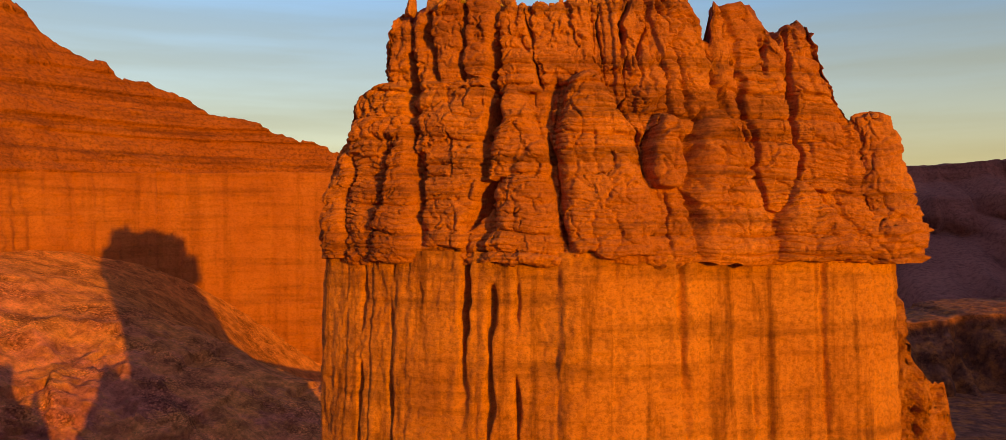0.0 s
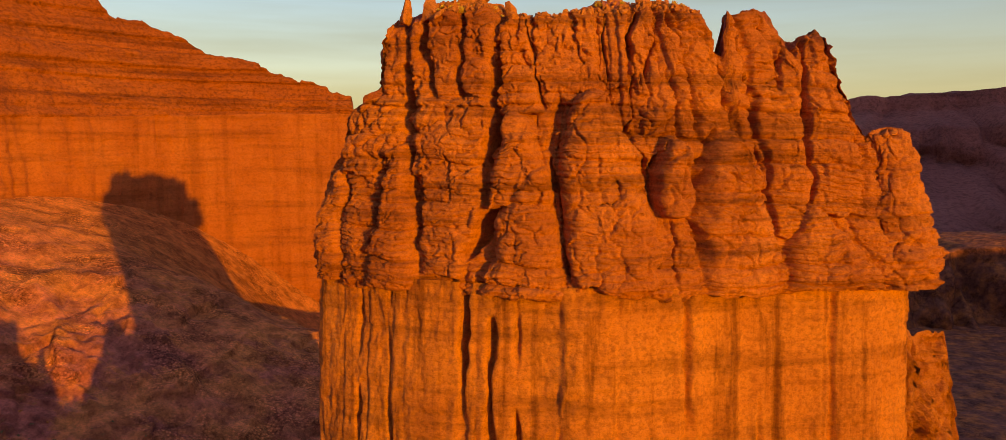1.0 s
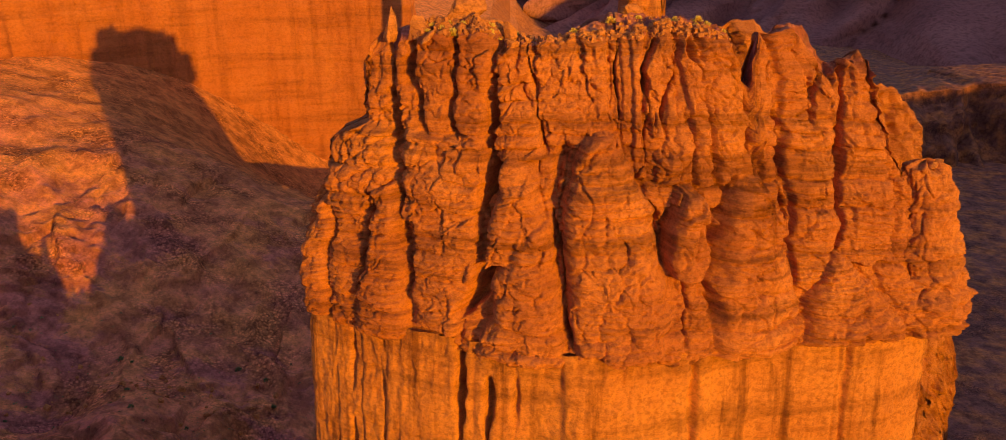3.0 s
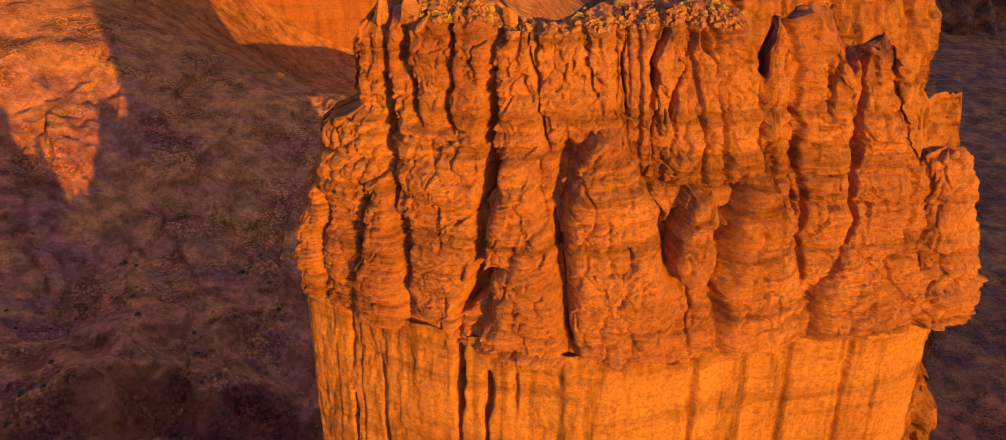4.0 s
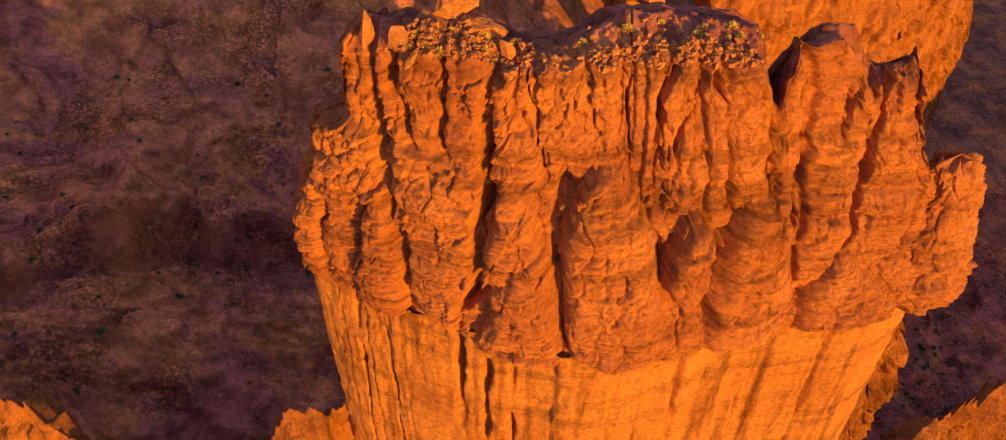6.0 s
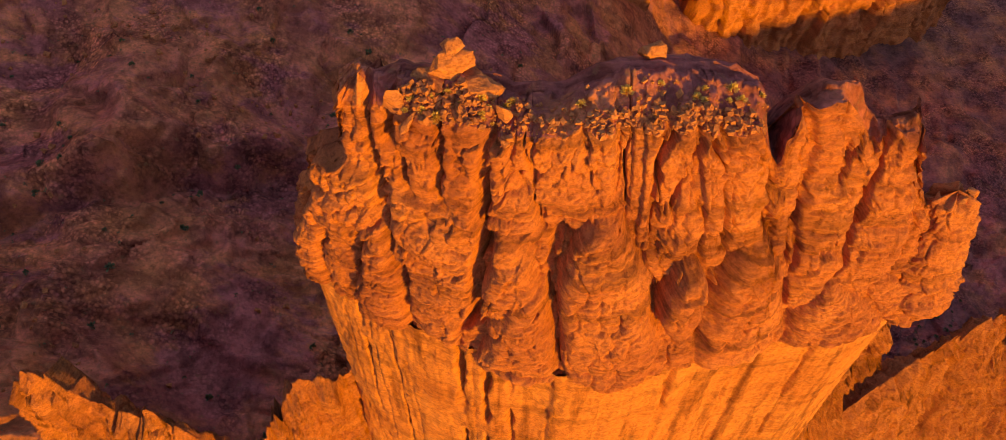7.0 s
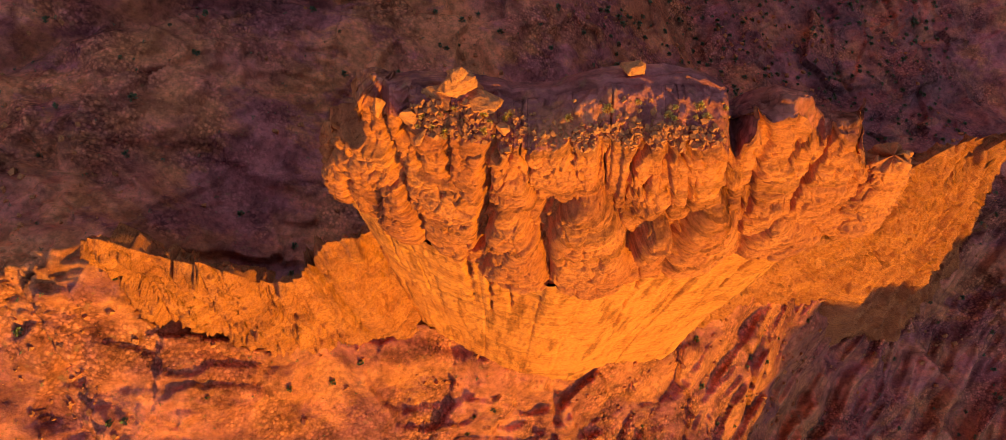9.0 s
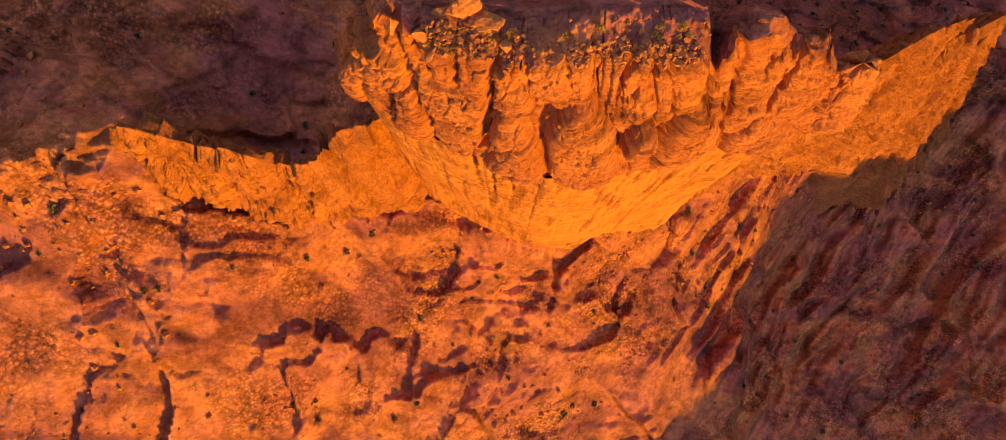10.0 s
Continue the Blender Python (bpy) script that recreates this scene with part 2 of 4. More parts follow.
def facets(x, y, seed, joint=0.0):
    """Flat-faced chunks: every scattered cell is a plane of its own height and tilt. With joint, also how near a point lies to the crack round its chunk."""
    x, y = np.broadcast_arrays(np.asarray(x, float), np.asarray(y, float))
    i, j = np.floor(x), np.floor(y)
    best = np.full(x.shape, 9.0)
    other = np.full(x.shape, 9.0)
    out = np.zeros(x.shape)
    zero = np.zeros(x.shape)
    for a in (-1, 0, 1):
        for b in (-1, 0, 1):
            px = i + a + 0.5 + 0.45 * lattice(i + a, j + b, zero, seed)
            py = j + b + 0.5 + 0.45 * lattice(i + a, j + b, zero, seed + 5)
            d = np.maximum(np.abs(x - px), np.abs(y - py)) + 0.35 * np.hypot(x - px, y - py)
            h = 0.6 * lattice(i + a, j + b, zero, seed + 9) + (x - px) * lattice(i + a, j + b, zero, seed + 11) + (y - py) * lattice(i + a, j + b, zero, seed + 13)
            near = d < best
            other = np.where(near, best, np.minimum(other, d))
            out = np.where(near, h, out)
            best = np.where(near, d, best)
    if joint:
        return out, np.clip(1 - (other - best) / joint, 0, 1)
    return out


# ---- building helpers ----
def grid_mesh(name, V, closed=False):
    """A sheet of quads over the points V[row, column]; closed joins the last column to the first."""
    rows, cols = V.shape[:2]
    idx = np.arange(rows * cols).reshape(rows, cols)
    if closed:
        idx = np.concatenate([idx, idx[:, :1]], 1)
    q = np.stack([idx[:-1, :-1], idx[:-1, 1:], idx[1:, 1:], idx[1:, :-1]], -1).reshape(-1, 4)
    me = bpy.data.meshes.new(name)
    me.vertices.add(rows * cols)
    me.vertices.foreach_set("co", V.reshape(-1).astype(np.float32))
    me.loops.add(q.size)
    me.loops.foreach_set("vertex_index", q.reshape(-1).astype(np.int32))
    me.polygons.add(len(q))
    me.polygons.foreach_set("loop_start", np.arange(0, q.size, 4, dtype=np.int32))
    me.polygons.foreach_set("use_smooth", np.ones(len(q), dtype=bool))
    me.update(calc_edges=True)
    return me


def part(name, me, mat, parent, label=""):
    if isinstance(me, bmesh.types.BMesh):
        data = bpy.data.meshes.new(name)
        me.to_mesh(data)
        me.free()
        me = data
    if not me.materials:
        me.materials.append(mat)
    ob = new(name, me)
    ob.parent = parent
    if parent:
        ob.location = -parent.location
    return tagged(ob, label)


def smooth_line(pts, step, per=40):
    """Points along a smooth curve through pts, at even steps."""
    p = np.array(pts, float)
    ext = np.vstack([2 * p[0] - p[1], p, 2 * p[-1] - p[-2]])
    out = []
    for k in range(len(p) - 1):
        a, b, c, d = ext[k:k + 4]
        t = np.linspace(0, 1, per, endpoint=False)[:, None]
        out.append(0.5 * (2 * b + (c - a) * t + (2 * a - 5 * b + 4 * c - d) * t ** 2 + (3 * b - a - 3 * c + d) * t ** 3))
    out = np.vstack(out + [p[-1:]])
    s = np.r_[0, np.cumsum(np.linalg.norm(np.diff(out[:, :2], axis=0), axis=1))]
    n = max(3, int(s[-1] / step))
    at = np.linspace(0, s[-1], n)
    return np.stack([np.interp(at, s, out[:, k]) for k in range(out.shape[1])], 1), at


def normals(line):
    """Unit normals to the right of the line's way, in plan."""
    d = np.gradient(line[:, :2], axis=0)
    d /= np.linalg.norm(d, axis=1)[:, None]
    return np.stack([d[:, 1], -d[:, 0]], 1)


# ---- ground ----
def ground_z(x, y):
    x, y = np.broadcast_arrays(np.asarray(x, float), np.asarray(y, float))
    o = 0 * x
    behind = np.clip((y - 120) / 60, 0, 1) * np.clip(-x / 30, 0, 1)
    fall = 6 - (0.49 - 0.14 * behind) * x + 0.22 * np.clip(y - 150, 0, 120) * behind
    base = 95 - np.logaddexp(0, (95 - fall) / 12) * 12               # eases off towards the high side
    base = -56 + np.logaddexp(0, (base + 56) / 10) * 10              # and flattens into the valley
    lee = np.clip((y - 66) / 16, 0, 1) * np.clip((230 - y) / 80, 0, 1)
    base = base - (3 + 9 * np.clip((-74 - x) / 16, 0, 1)) * lee * lee * (3 - 2 * lee) * np.clip(-x / 40, 0, 1)              # falls off behind the fins
    base = base - 22 * np.clip((y - 100) / 50, 0, 1) * np.clip((x - 15) / 40, 0, 1)
    base = base - 45 * np.exp(-((x + 78) / 58) ** 2 - ((y - 375) / 85) ** 2)
    foot = np.interp(x, [-120, -60, -17, 5, 14, 35, 60, 90, 130], [72, 68, 66, 60, 59, 66, 80, 96, 112])
    base = base + 10 * np.exp(-((y - 76 + 0.15 * (x + 62)) / 10) ** 2) * np.clip((-50 - x) / 15, 0, 1) * np.clip((x + 112) / 40, 0, 1)          # the fin sinks into a ridge
    apron = np.clip(foot - y, 0, 130)                                 # scree falling away from the foot of the rock
    base = base - 0.5 * apron * np.exp(-((x - 5) / 120) ** 2) + 6 * np.exp(-(apron / 9) ** 2) * (y < foot + 1) * np.exp(-((x - 40) / 60) ** 2)
    base = base + 6 * np.exp(-((x - 52) / 22) ** 2) * np.clip((foot - y) / 25, 0, 1)
    base = base - 6 * np.exp(-((x + 96) / 20) ** 2 - ((y - 122) / 20) ** 2)
    brink = x - 62 - 0.9 * np.clip(y - 56, 0, 60) - 4 * fbm(y / 14, o, o, 3, 4)
    w = y - 118 - 0.42 * (x + 84) + 6 * fbm(x / 16, y / 16, o, 4, 33)
    rise = np.clip(w / 7, 0, 1)
    base = base + (7 * rise * rise * (3 - 2 * rise) * np.exp(-np.clip(w - 7, 0, None) / 40) - 1.8 * np.exp(-(w / 2.5) ** 2)) * np.clip((x + 110) / 20, 0, 1) * np.clip((60 - x) / 25, 0, 1)    # a low scarp behind
    for x0, x1, y0, turn, high in ((-64, -27, 39, -0.08, 2.6), (-25, -6, 55, -0.2, 3.0), (4, 42, 49, -0.22, 2.4), (-50, -12, 20, 0.15, 2.4), (-105, -70, 60, 0.3, 2.0)):
        w = y - y0 - turn * (x - x0) + 4.5 * fbm(x / 7, y / 18, o, 4, int(x0) % 50, 0.6)
        on = np.clip((x - x0 + 5) / 10, 0, 1) * np.clip((x1 + 5 - x) / 10, 0, 1) * np.clip(0.45 + 1.3 * fbm(x / 6, y / 6, o, 3, int(x1) % 50), 0, 1.2)
        base = base + high * on * np.where(w < 0, np.exp(np.minimum(w, 0) / 7), np.clip(1 - w / 1.6, 0, 1))    # ledges that break off uphill
    base = base - 3.5 * np.exp(-((y - foot + 1) / 2.2) ** 2) * np.clip((-2 - x) / 8, 0, 1) * np.clip((x + 62) / 12, 0, 1)
    edge = np.clip(brink / 12, 0, 1)
    base = base - 14 * edge * edge * (3 - 2 * edge) * np.clip((foot - y) / 8, 0, 1)   # the brink of the gully
    away = np.hypot(np.maximum(np.maximum(-120 - x, x - 150), 0), np.maximum(np.maximum(-20 - y, y - 190), 0))
    near = np.exp(-away / 110)
    wx, wy = x + 6 * fbm(x / 40, y / 40, o, 3, 5), y + 6 * fbm(x / 40, y / 40, o, 3, 6)
    rough = 3.0 * fbm(x / 50, y / 50, o, 4, 3) * (0.4 + 0.6 * near) + 2.4 * (0.4 - np.abs(fbm((wx + wy) / 17, (wx - wy) / 50, o, 2, 8))) * near
    rough = rough + 2.0 * facets(wx / 12, wy / 17, 14) * near + 0.08 * facets(wx / 3.4, wy / 4.6, 15) * np.clip(0.5 + fbm(x / 20, y / 20, o, 2, 16), 0.1, 1) * near
    slab, crack = facets((wx + wy) / 9, (wy - wx) / 6, 18, 0.09)
    rough = rough + (0.8 * slab - 0.3 * crack) * np.clip(0.35 + fbm(x / 26, y / 26, o, 2, 19), 0, 1) * near
    wear = np.clip(0.45 + 1.1 * fbm(x / 33, y / 33, o, 2, 27), 0.1, 1)
    rough = rough + 0.55 * fbm(wx / 7, wy / 7, o, 4, 28, 0.6) * wear * near + 0.9 * (0.35 - np.abs(fbm(wx / 13, wy / 20, o, 3, 29))) * (1.1 - wear) * near
    ledge = fbm(x / 38, y / 20, o, 5, 12) * 2.4 + base / 20
    rough = rough + 1.5 * np.clip(0.5 + 1.2 * fbm(x / 30, y / 30, o, 2, 26), 0, 1) * (np.floor(ledge) + np.clip((ledge - np.floor(ledge)) * 7, 0, 1) - ledge) * near
    far = np.hypot(x, y - 100)
    rib = 0.83 * x - 0.56 * y + 3 * fbm(x / 25, y / 25, o, 2, 23)
    fan = np.clip((x - 30) / 25, 0, 1) * np.clip((foot - y) / 8, 0, 1) * np.clip((y + 10) / 30, 0, 1)
    rough = rough + 5.5 * (0.45 - np.abs(fbm(rib / 9, (0.56 * x + 0.83 * y) / 60, o, 4, 24))) * fan
    return base + rough + 0.1 * fbm(x / 3.1, y / 3.1, o, 3, 22) * near + np.clip((far - 500) / 1500, 0, 1) * 18 * fbm(x / 300, y / 300, o, 4, 21)


def spread(lo, hi, step, out_lo, out_hi, grow=1.09):
    mid = list(np.arange(lo, hi + step, step))
    a, d = [], step
    x = lo
    while x > out_lo:
        d *= grow
        x -= d
        a.append(x)
    b, d, x = [], step, mid[-1]
    while x < out_hi:
        d *= grow
        x += d
        b.append(x)
    return np.array(a[::-1] + mid + b)


gx = spread(-120, 150, 0.55, -4600, 4600, 1.04)
gy = spread(-20, 190, 0.55, -4600, 4600, 1.035)
GX, GY = np.meshgrid(gx, gy)
ground = new("ground", grid_mesh("ground", np.stack([GX, GY, ground_z(GX, GY)], -1)))
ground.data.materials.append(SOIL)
tagged(ground, "rough red desert soil with rock ledges and scattered scrub", "ground", kind="structure")

# ---- the tower ----
tower = new("rock_tower")
tower.location = (9, 72, 0)
tagged(tower, "tall red sandstone tower with a fluted wall and a craggy cap", "rock formation")

# contact between the wall and the cap, in plan, from the west end along the front to the east end, then back
FRONT = [(-17.0, 75.5), (-16.2, 72.8), (-12.0, 69.6), (-3.0, 65.2), (1.0, 63.7), (5.7, 62.8), (10.0, 62.7), (14.6, 63.4), (21.3, 66.0), (27.0, 66.8), (32.0, 68.2), (35.2, 70.8)]
BACK = [(35.0, 73.0), (31.0, 75.8), (24.0, 77.4), (16.0, 79.4), (8.0, 80.2), (0.0, 79.4), (-7.0, 79.0), (-13.5, 78.4), (-16.6, 77.2), (-17.0, 75.5)]


def outline(step, back_step):
    f, _ = smooth_line(FRONT, step)
    b, _ = smooth_line([FRONT[-1]] + BACK, back_step)
    line = np.vstack([f, b[1:-1]])
    d = np.roll(line, -1, 0) - np.roll(line, 1, 0)
    d /= np.linalg.norm(d, axis=1)[:, None]
    n = np.stack([d[:, 1], -d[:, 0]], 1)
    for _ in range(6):
        n = (np.roll(n, 1, 0) + 2 * n + np.roll(n, -1, 0)) / 4
    n /= np.linalg.norm(n, axis=1)[:, None]
    s = np.r_[0, np.cumsum(np.linalg.norm(np.diff(line, axis=0), axis=1))]
    front = np.zeros(len(line), bool)
    front[:len(f)] = True
    return line, n, s, front


def columns(s, z, lo, hi, wob, seed, sharp=4.0):
    """Upright columns of uneven width: 1 on their faces, falling to 0 in the cracks between, and a value for each."""
    rng = np.random.RandomState(seed)
    edges = np.cumsum(rng.uniform(lo, hi, 400)) - 6
    sw = s + wob * fbm(s / 7.0, 0 * s, z / 9.0, 3, seed)
    k = np.clip(np.searchsorted(edges, sw), 1, len(edges) - 1)
    mid, half = (edges[k] + edges[k - 1]) / 2, (edges[k] - edges[k - 1]) / 2
    t = np.abs(sw - mid) / half
    return np.sqrt(np.clip(1 - t ** sharp, 0, 1)), rng.uniform(-1, 1, 500)[k]


def strata(z, lo, hi, seed, notch=8.0):
    rng = np.random.RandomState(seed)
    edges = np.cumsum(rng.uniform(lo, hi, 900)) - 60
    k = np.clip(np.searchsorted(edges, z), 1, len(edges) - 1)
    mid, half = (edges[k] + edges[k - 1]) / 2, (edges[k] - edges[k - 1]) / 2
    t = np.abs(z - mid) / half
    return np.sqrt(np.clip(1 - t ** notch, 0, 1)), rng.uniform(-1, 1, 1000)[k]


def groove(u, z, path, width, depth, wob=0.3):
    zs, us = [p[0] for p in path], [p[1] for p in path]
    mid = np.interp(z, zs, us) + wob * fbm(0 * z, 0 * z, z / 2.2, 3, int(us[0] * 10) % 97)
    on = np.clip((z - zs[0]) / 0.8, 0, 1) * np.clip((zs[-1] - z) / 0.8, 0, 1)
    return -depth * on * np.exp(-np.abs((u - mid) / width) ** 3)


def cap_ends(x, y, z):
    """The stepped west and east ends of the cap: what lies past them is drawn back to them."""
    o = 0 * x
    rag = 0.35 * fbm(y / 1.6, o, z / 1.2, 4, 79)
    lo = np.interp(z, [96, 97, 100, 102.5, 104.5, 106, 107, 108, 110.6, 111.6, 112.2, 112.6, 119], [-16.8, -17.0, -17.5, -16.6, -16.1, -15.1, -14.5, -13.9, -13.5, -12.7, -11.3, -10.5, -9.9]) + rag
    hi = np.interp(z, [96, 107, 109, 111, 112.3, 114.5, 117.2, 119.5], [34.5, 31.8, 30.3, 28.9, 28.4, 27.4, 26.8, 26.3]) + rag
    x = np.where(x < lo, lo - 0.12 * (lo - x), x)
    return np.where(x > hi, hi + 0.12 * (x - hi), x)


RIM_X = [-12.0, -10.3, -9.2, -8.8, -7.0, -2.0, -0.6, 0.8, 2.2, 3.4, 9.0, 16.4, 17.2, 18.2, 18.8, 21.8, 22.8, 24.2, 25.0, 28.2, 29.2, 30.6, 32.0]
RIM_Z = [117.0, 118.0, 118.4, 117.6, 119.0, 119.3, 118.7, 118.4, 118.6, 119.0, 119.3, 119.2, 117.0, 115.2, 119.2, 119.3, 118.0, 115.8, 117.0, 117.3, 114.6, 112.2, 110.0]
CONTACT = 97.0


def cap_lean(n, z, u):
    west, east = np.clip(-n[:, 0], 0, 1) ** 1.5, np.clip(n[:, 0], 0, 1) ** 1.5
    lean_w = np.interp(z, [96, 97, 100, 102.5, 104.5, 106, 107, 110, 111.8, 112.3, 119.5], [0.3, 0, -0.4, -0.2, 0.1, 0.3, 0.5, 0.8, 1.0, 1.5, 2.5])
    lean_e = np.interp(z, [96, 97, 100, 104, 109, 112.3, 114.5, 117.2, 119.5], [0.4, 0, 0.3, 0.8, 1.4, 2.0, 2.4, 3.0, 3.5])
    rate = np.interp(u, [-12, 0, 8, 16, 24, 32], [0.2, 0.25, 0.3, 0.27, 0.22, 0.2])
    lean_f = rate * np.clip(z - CONTACT, 0, None) + 0.25 * np.clip((CONTACT + 0.6 - z) / 0.8, 0, 2) ** 2
    side = np.clip(west + east, 0, 1)
    return lean_f * (1 - side) + lean_w * west + lean_e * east


CAP_EDGES = [-17.6, -16.0, -13.6, -11.4, -9.3, -7.5, -4.5, -1.2, 1.2, 3.5, 7.9, 8.8, 10.6, 13.4, 15.6, 18.0, 19.7, 21.3, 22.9, 24.7, 26.9, 28.9, 31.0, 33.2]


def bands(z, lo, hi, seed):
    """Beds of uneven thickness: distance from the bed's middle (0 to 1) and its number."""
    edges = np.cumsum(np.random.RandomState(seed).uniform(lo, hi, 900)) - 60
    k = np.clip(np.searchsorted(edges, z), 1, len(edges) - 1)
    return np.abs(z - (edges[k] + edges[k - 1]) / 2) / ((edges[k] - edges[k - 1]) / 2), k


def stacks(s, z, edges, wob, beds, seed, sharp):
    """Columns cut by level beds into blocks: face profile across, profile up, and a value for each block and column."""
    sw = s + wob * fbm(s / 6.0, 0 * s, z / 5.0, 3, seed)
    sw = sw + 0.3 * wob * lattice(beds[1], 0 * beds[1], 0 * beds[1], seed + 2)
    k = np.clip(np.searchsorted(edges, sw), 1, len(edges) - 1)
    half = (edges[k] - edges[k - 1]) / 2
    t = np.abs(sw - (edges[k] + edges[k - 1]) / 2) / half
    o = 0 * k
    return np.sqrt(np.clip(1 - t ** sharp, 0, 1)), lattice(k, beds[1], o, seed + 3), lattice(k, o, o, seed + 4), half


CAP_PARTS = (
    ("shoulder", -30, -9.2, "stepped west shoulder of layered rock"), ("column", -9.2, -4.4, "tall ribbed rock column"), ("column", -4.4, -1.2, "tall ribbed rock column"),
    ("buttress", -1.2, 4.4, "cone-shaped buttress beside a deep cleft"), ("dome", 4.4, 11.4, "rounded dome-shaped buttress"), ("buttress", 11.4, 16.0, "knobbly stacked buttress"),
    ("column", 16.0, 20.2, "tall split rock column"), ("column", 20.2, 24.3, "tall rounded rock column"), ("column", 24.3, 40, "leaning end columns of the cap"))


# the cap's masses: (how far the head and the foot stand out, how round the head is), then height, west edge and east edge from head to foot
SHOULDER_FORMS = (
    ((-0.8, -0.8, 0.3), (119.2, -11.4, -10.6), (114.8, -11.4, -10.3)),
    ((-0.1, 0.1, 0.6), (112.2, -15.1, -10.6), (108.9, -14.6, -9.3), (106.0, -14.5, -10.9)),
    ((-0.2, 0.1, 0.8), (106.7, -16.1, -14.3), (100.0, -16.7, -14.1), (94.0, -16.4, -14.6)),
    ((-0.4, -0.1, 0.4), (106.8, -14.2, -10.9), (100.8, -14.3, -11.1), (94.1, -14.6, -11.8)),
    ((0.3, 0.2, 1.0), (108.5, -10.7, -8.7), (105.4, -10.9, -8.2), (101.9, -11.3, -7.4), (95.8, -12.0, -6.9)),
)
COLUMN_FORMS = (
    ((-0.5, -0.3, 0.4), (118.4, -10.2, -8.9), (115.3, -9.8, -8.3), (111.3, -9.3, -7.2), (106.0, -8.4, -6.8)),
    ((-0.1, -0.2, 0.4), (118.8, -8.5, -5.6), (115.7, -7.9, -5.4), (111.7, -7.0, -4.9)),
    ((-0.2, -0.2, 0.4), (119.2, -5.4, -2.3), (114.9, -5.1, -2.5), (111.8, -4.7, -2.3)),
    ((0.2, 0.2, 0.5), (112.1, -8.9, -2.5), (108.4, -8.2, -2.4), (103.2, -7.0, -2.3), (97.9, -6.8, -3.0)),
)
CONE_FORMS = (
    ((-0.5, -0.3, 0.5), (119.5, -2.0, -0.7), (116.8, -2.2, -0.6), (113.2, -2.4, 1.4), (110.7, -2.0, 2.3)),
    ((-1.3, -1.0, 0.3), (119.5, -0.7, -0.1), (117.0, -0.5, 1.1), (112.5, 1.3, 2.1)),
    ((0.3, 0.3, 0.8), (111.1, -0.9, 0.3), (108.9, -1.4, 1.9), (106.9, -1.7, 2.6), (103.3, -1.5, 0.6)),
    ((0.4, 0.3, 1.2), (108.0, 0.6, 2.0), (105.4, 0.0, 3.5), (102.1, -0.9, 4.3), (95.9, -1.9, 4.9)),
)
DOME_FORMS = (
    ((-0.7, -1.1, 0.4), (119.5, 0.0, 3.6), (117.0, 1.0, 4.5), (114.6, 1.8, 6.0), (111.7, 2.9, 7.8)),
    ((-0.5, -1.0, 0.4), (119.5, 3.7, 6.7), (115.8, 5.1, 7.3), (112.0, 6.4, 8.3)),
    ((-1.2, -1.2, 0.2), (119.3, 6.9, 7.9), (112.7, 7.5, 8.5)),
    ((-1.0, -1.0, 0.2), (119.3, 8.1, 9.1), (112.3, 8.6, 9.6)),
    ((0.6, 0.4, 1.8), (112.5, 5.5, 7.8), (111.2, 4.7, 8.9), (109.2, 4.2, 10.2), (107.0, 3.7, 11.2), (102.5, 4.5, 12.1), (97.2, 5.0, 12.4)),
    ((-0.6, -0.5, 0.5), (119.4, 9.2, 11.2), (116.9, 9.5, 10.6), (112.3, 9.6, 10.7), (109.2, 9.7, 11.0)),
)
KNOB_FORMS = (
    ((-0.6, -0.5, 0.5), (119.5, 11.4, 14.1), (117.0, 10.8, 14.0), (115.0, 10.7, 12.5), (112.1, 11.0, 12.5)),
    ((-0.7, -0.5, 0.4), (115.2, 12.8, 13.7), (112.7, 12.5, 15.3), (109.2, 11.3, 15.3)),
    ((-0.4, -0.4, 0.4), (119.5, 14.3, 15.7), (116.2, 14.3, 16.9), (113.3, 15.2, 17.0), (109.0, 15.1, 16.9)),
    ((0.8, 0.5, 1.1), (108.8, 12.9, 14.8), (107.3, 12.2, 15.7), (104.8, 12.1, 15.8), (102.8, 12.5, 15.0)),
    ((-0.6, -0.3, 0.6), (102.5, 13.5, 15.1), (97.3, 13.4, 15.5)),
)
SPLIT_FORMS = (
    ((-0.4, -0.3, 0.5), (119.3, 16.4, 18.6), (116.7, 16.2, 19.4), (113.0, 17.2, 19.5), (108.5, 17.2, 19.8)),
    ((0.6, 0.3, 1.0), (109.7, 18.6, 20.0), (108.0, 17.6, 20.5), (104.8, 16.3, 21.4), (101.4, 15.4, 22.1), (95.4, 16.1, 23.5)),
    ((-0.2, -0.2, 0.5), (120.0, 19.8, 20.9), (116.8, 19.7, 21.1), (111.2, 19.9, 21.4), (103.7, 20.7, 21.9)),
)
ROUND_FORMS = (
    ((-0.7, -0.6, 0.4), (119.8, 21.1, 22.6), (117.0, 21.4, 23.0), (113.7, 21.5, 23.3)),
    ((-0.2, -0.1, 0.6), (113.8, 21.4, 23.3), (110.1, 21.6, 25.3), (106.8, 21.8, 25.4), (103.2, 21.9, 25.6), (101.0, 22.0, 23.2)),
    ((0.4, 0.2, 0.9), (103.1, 24.3, 26.5), (100.8, 22.8, 29.0), (96.6, 22.4, 32.3)),
)
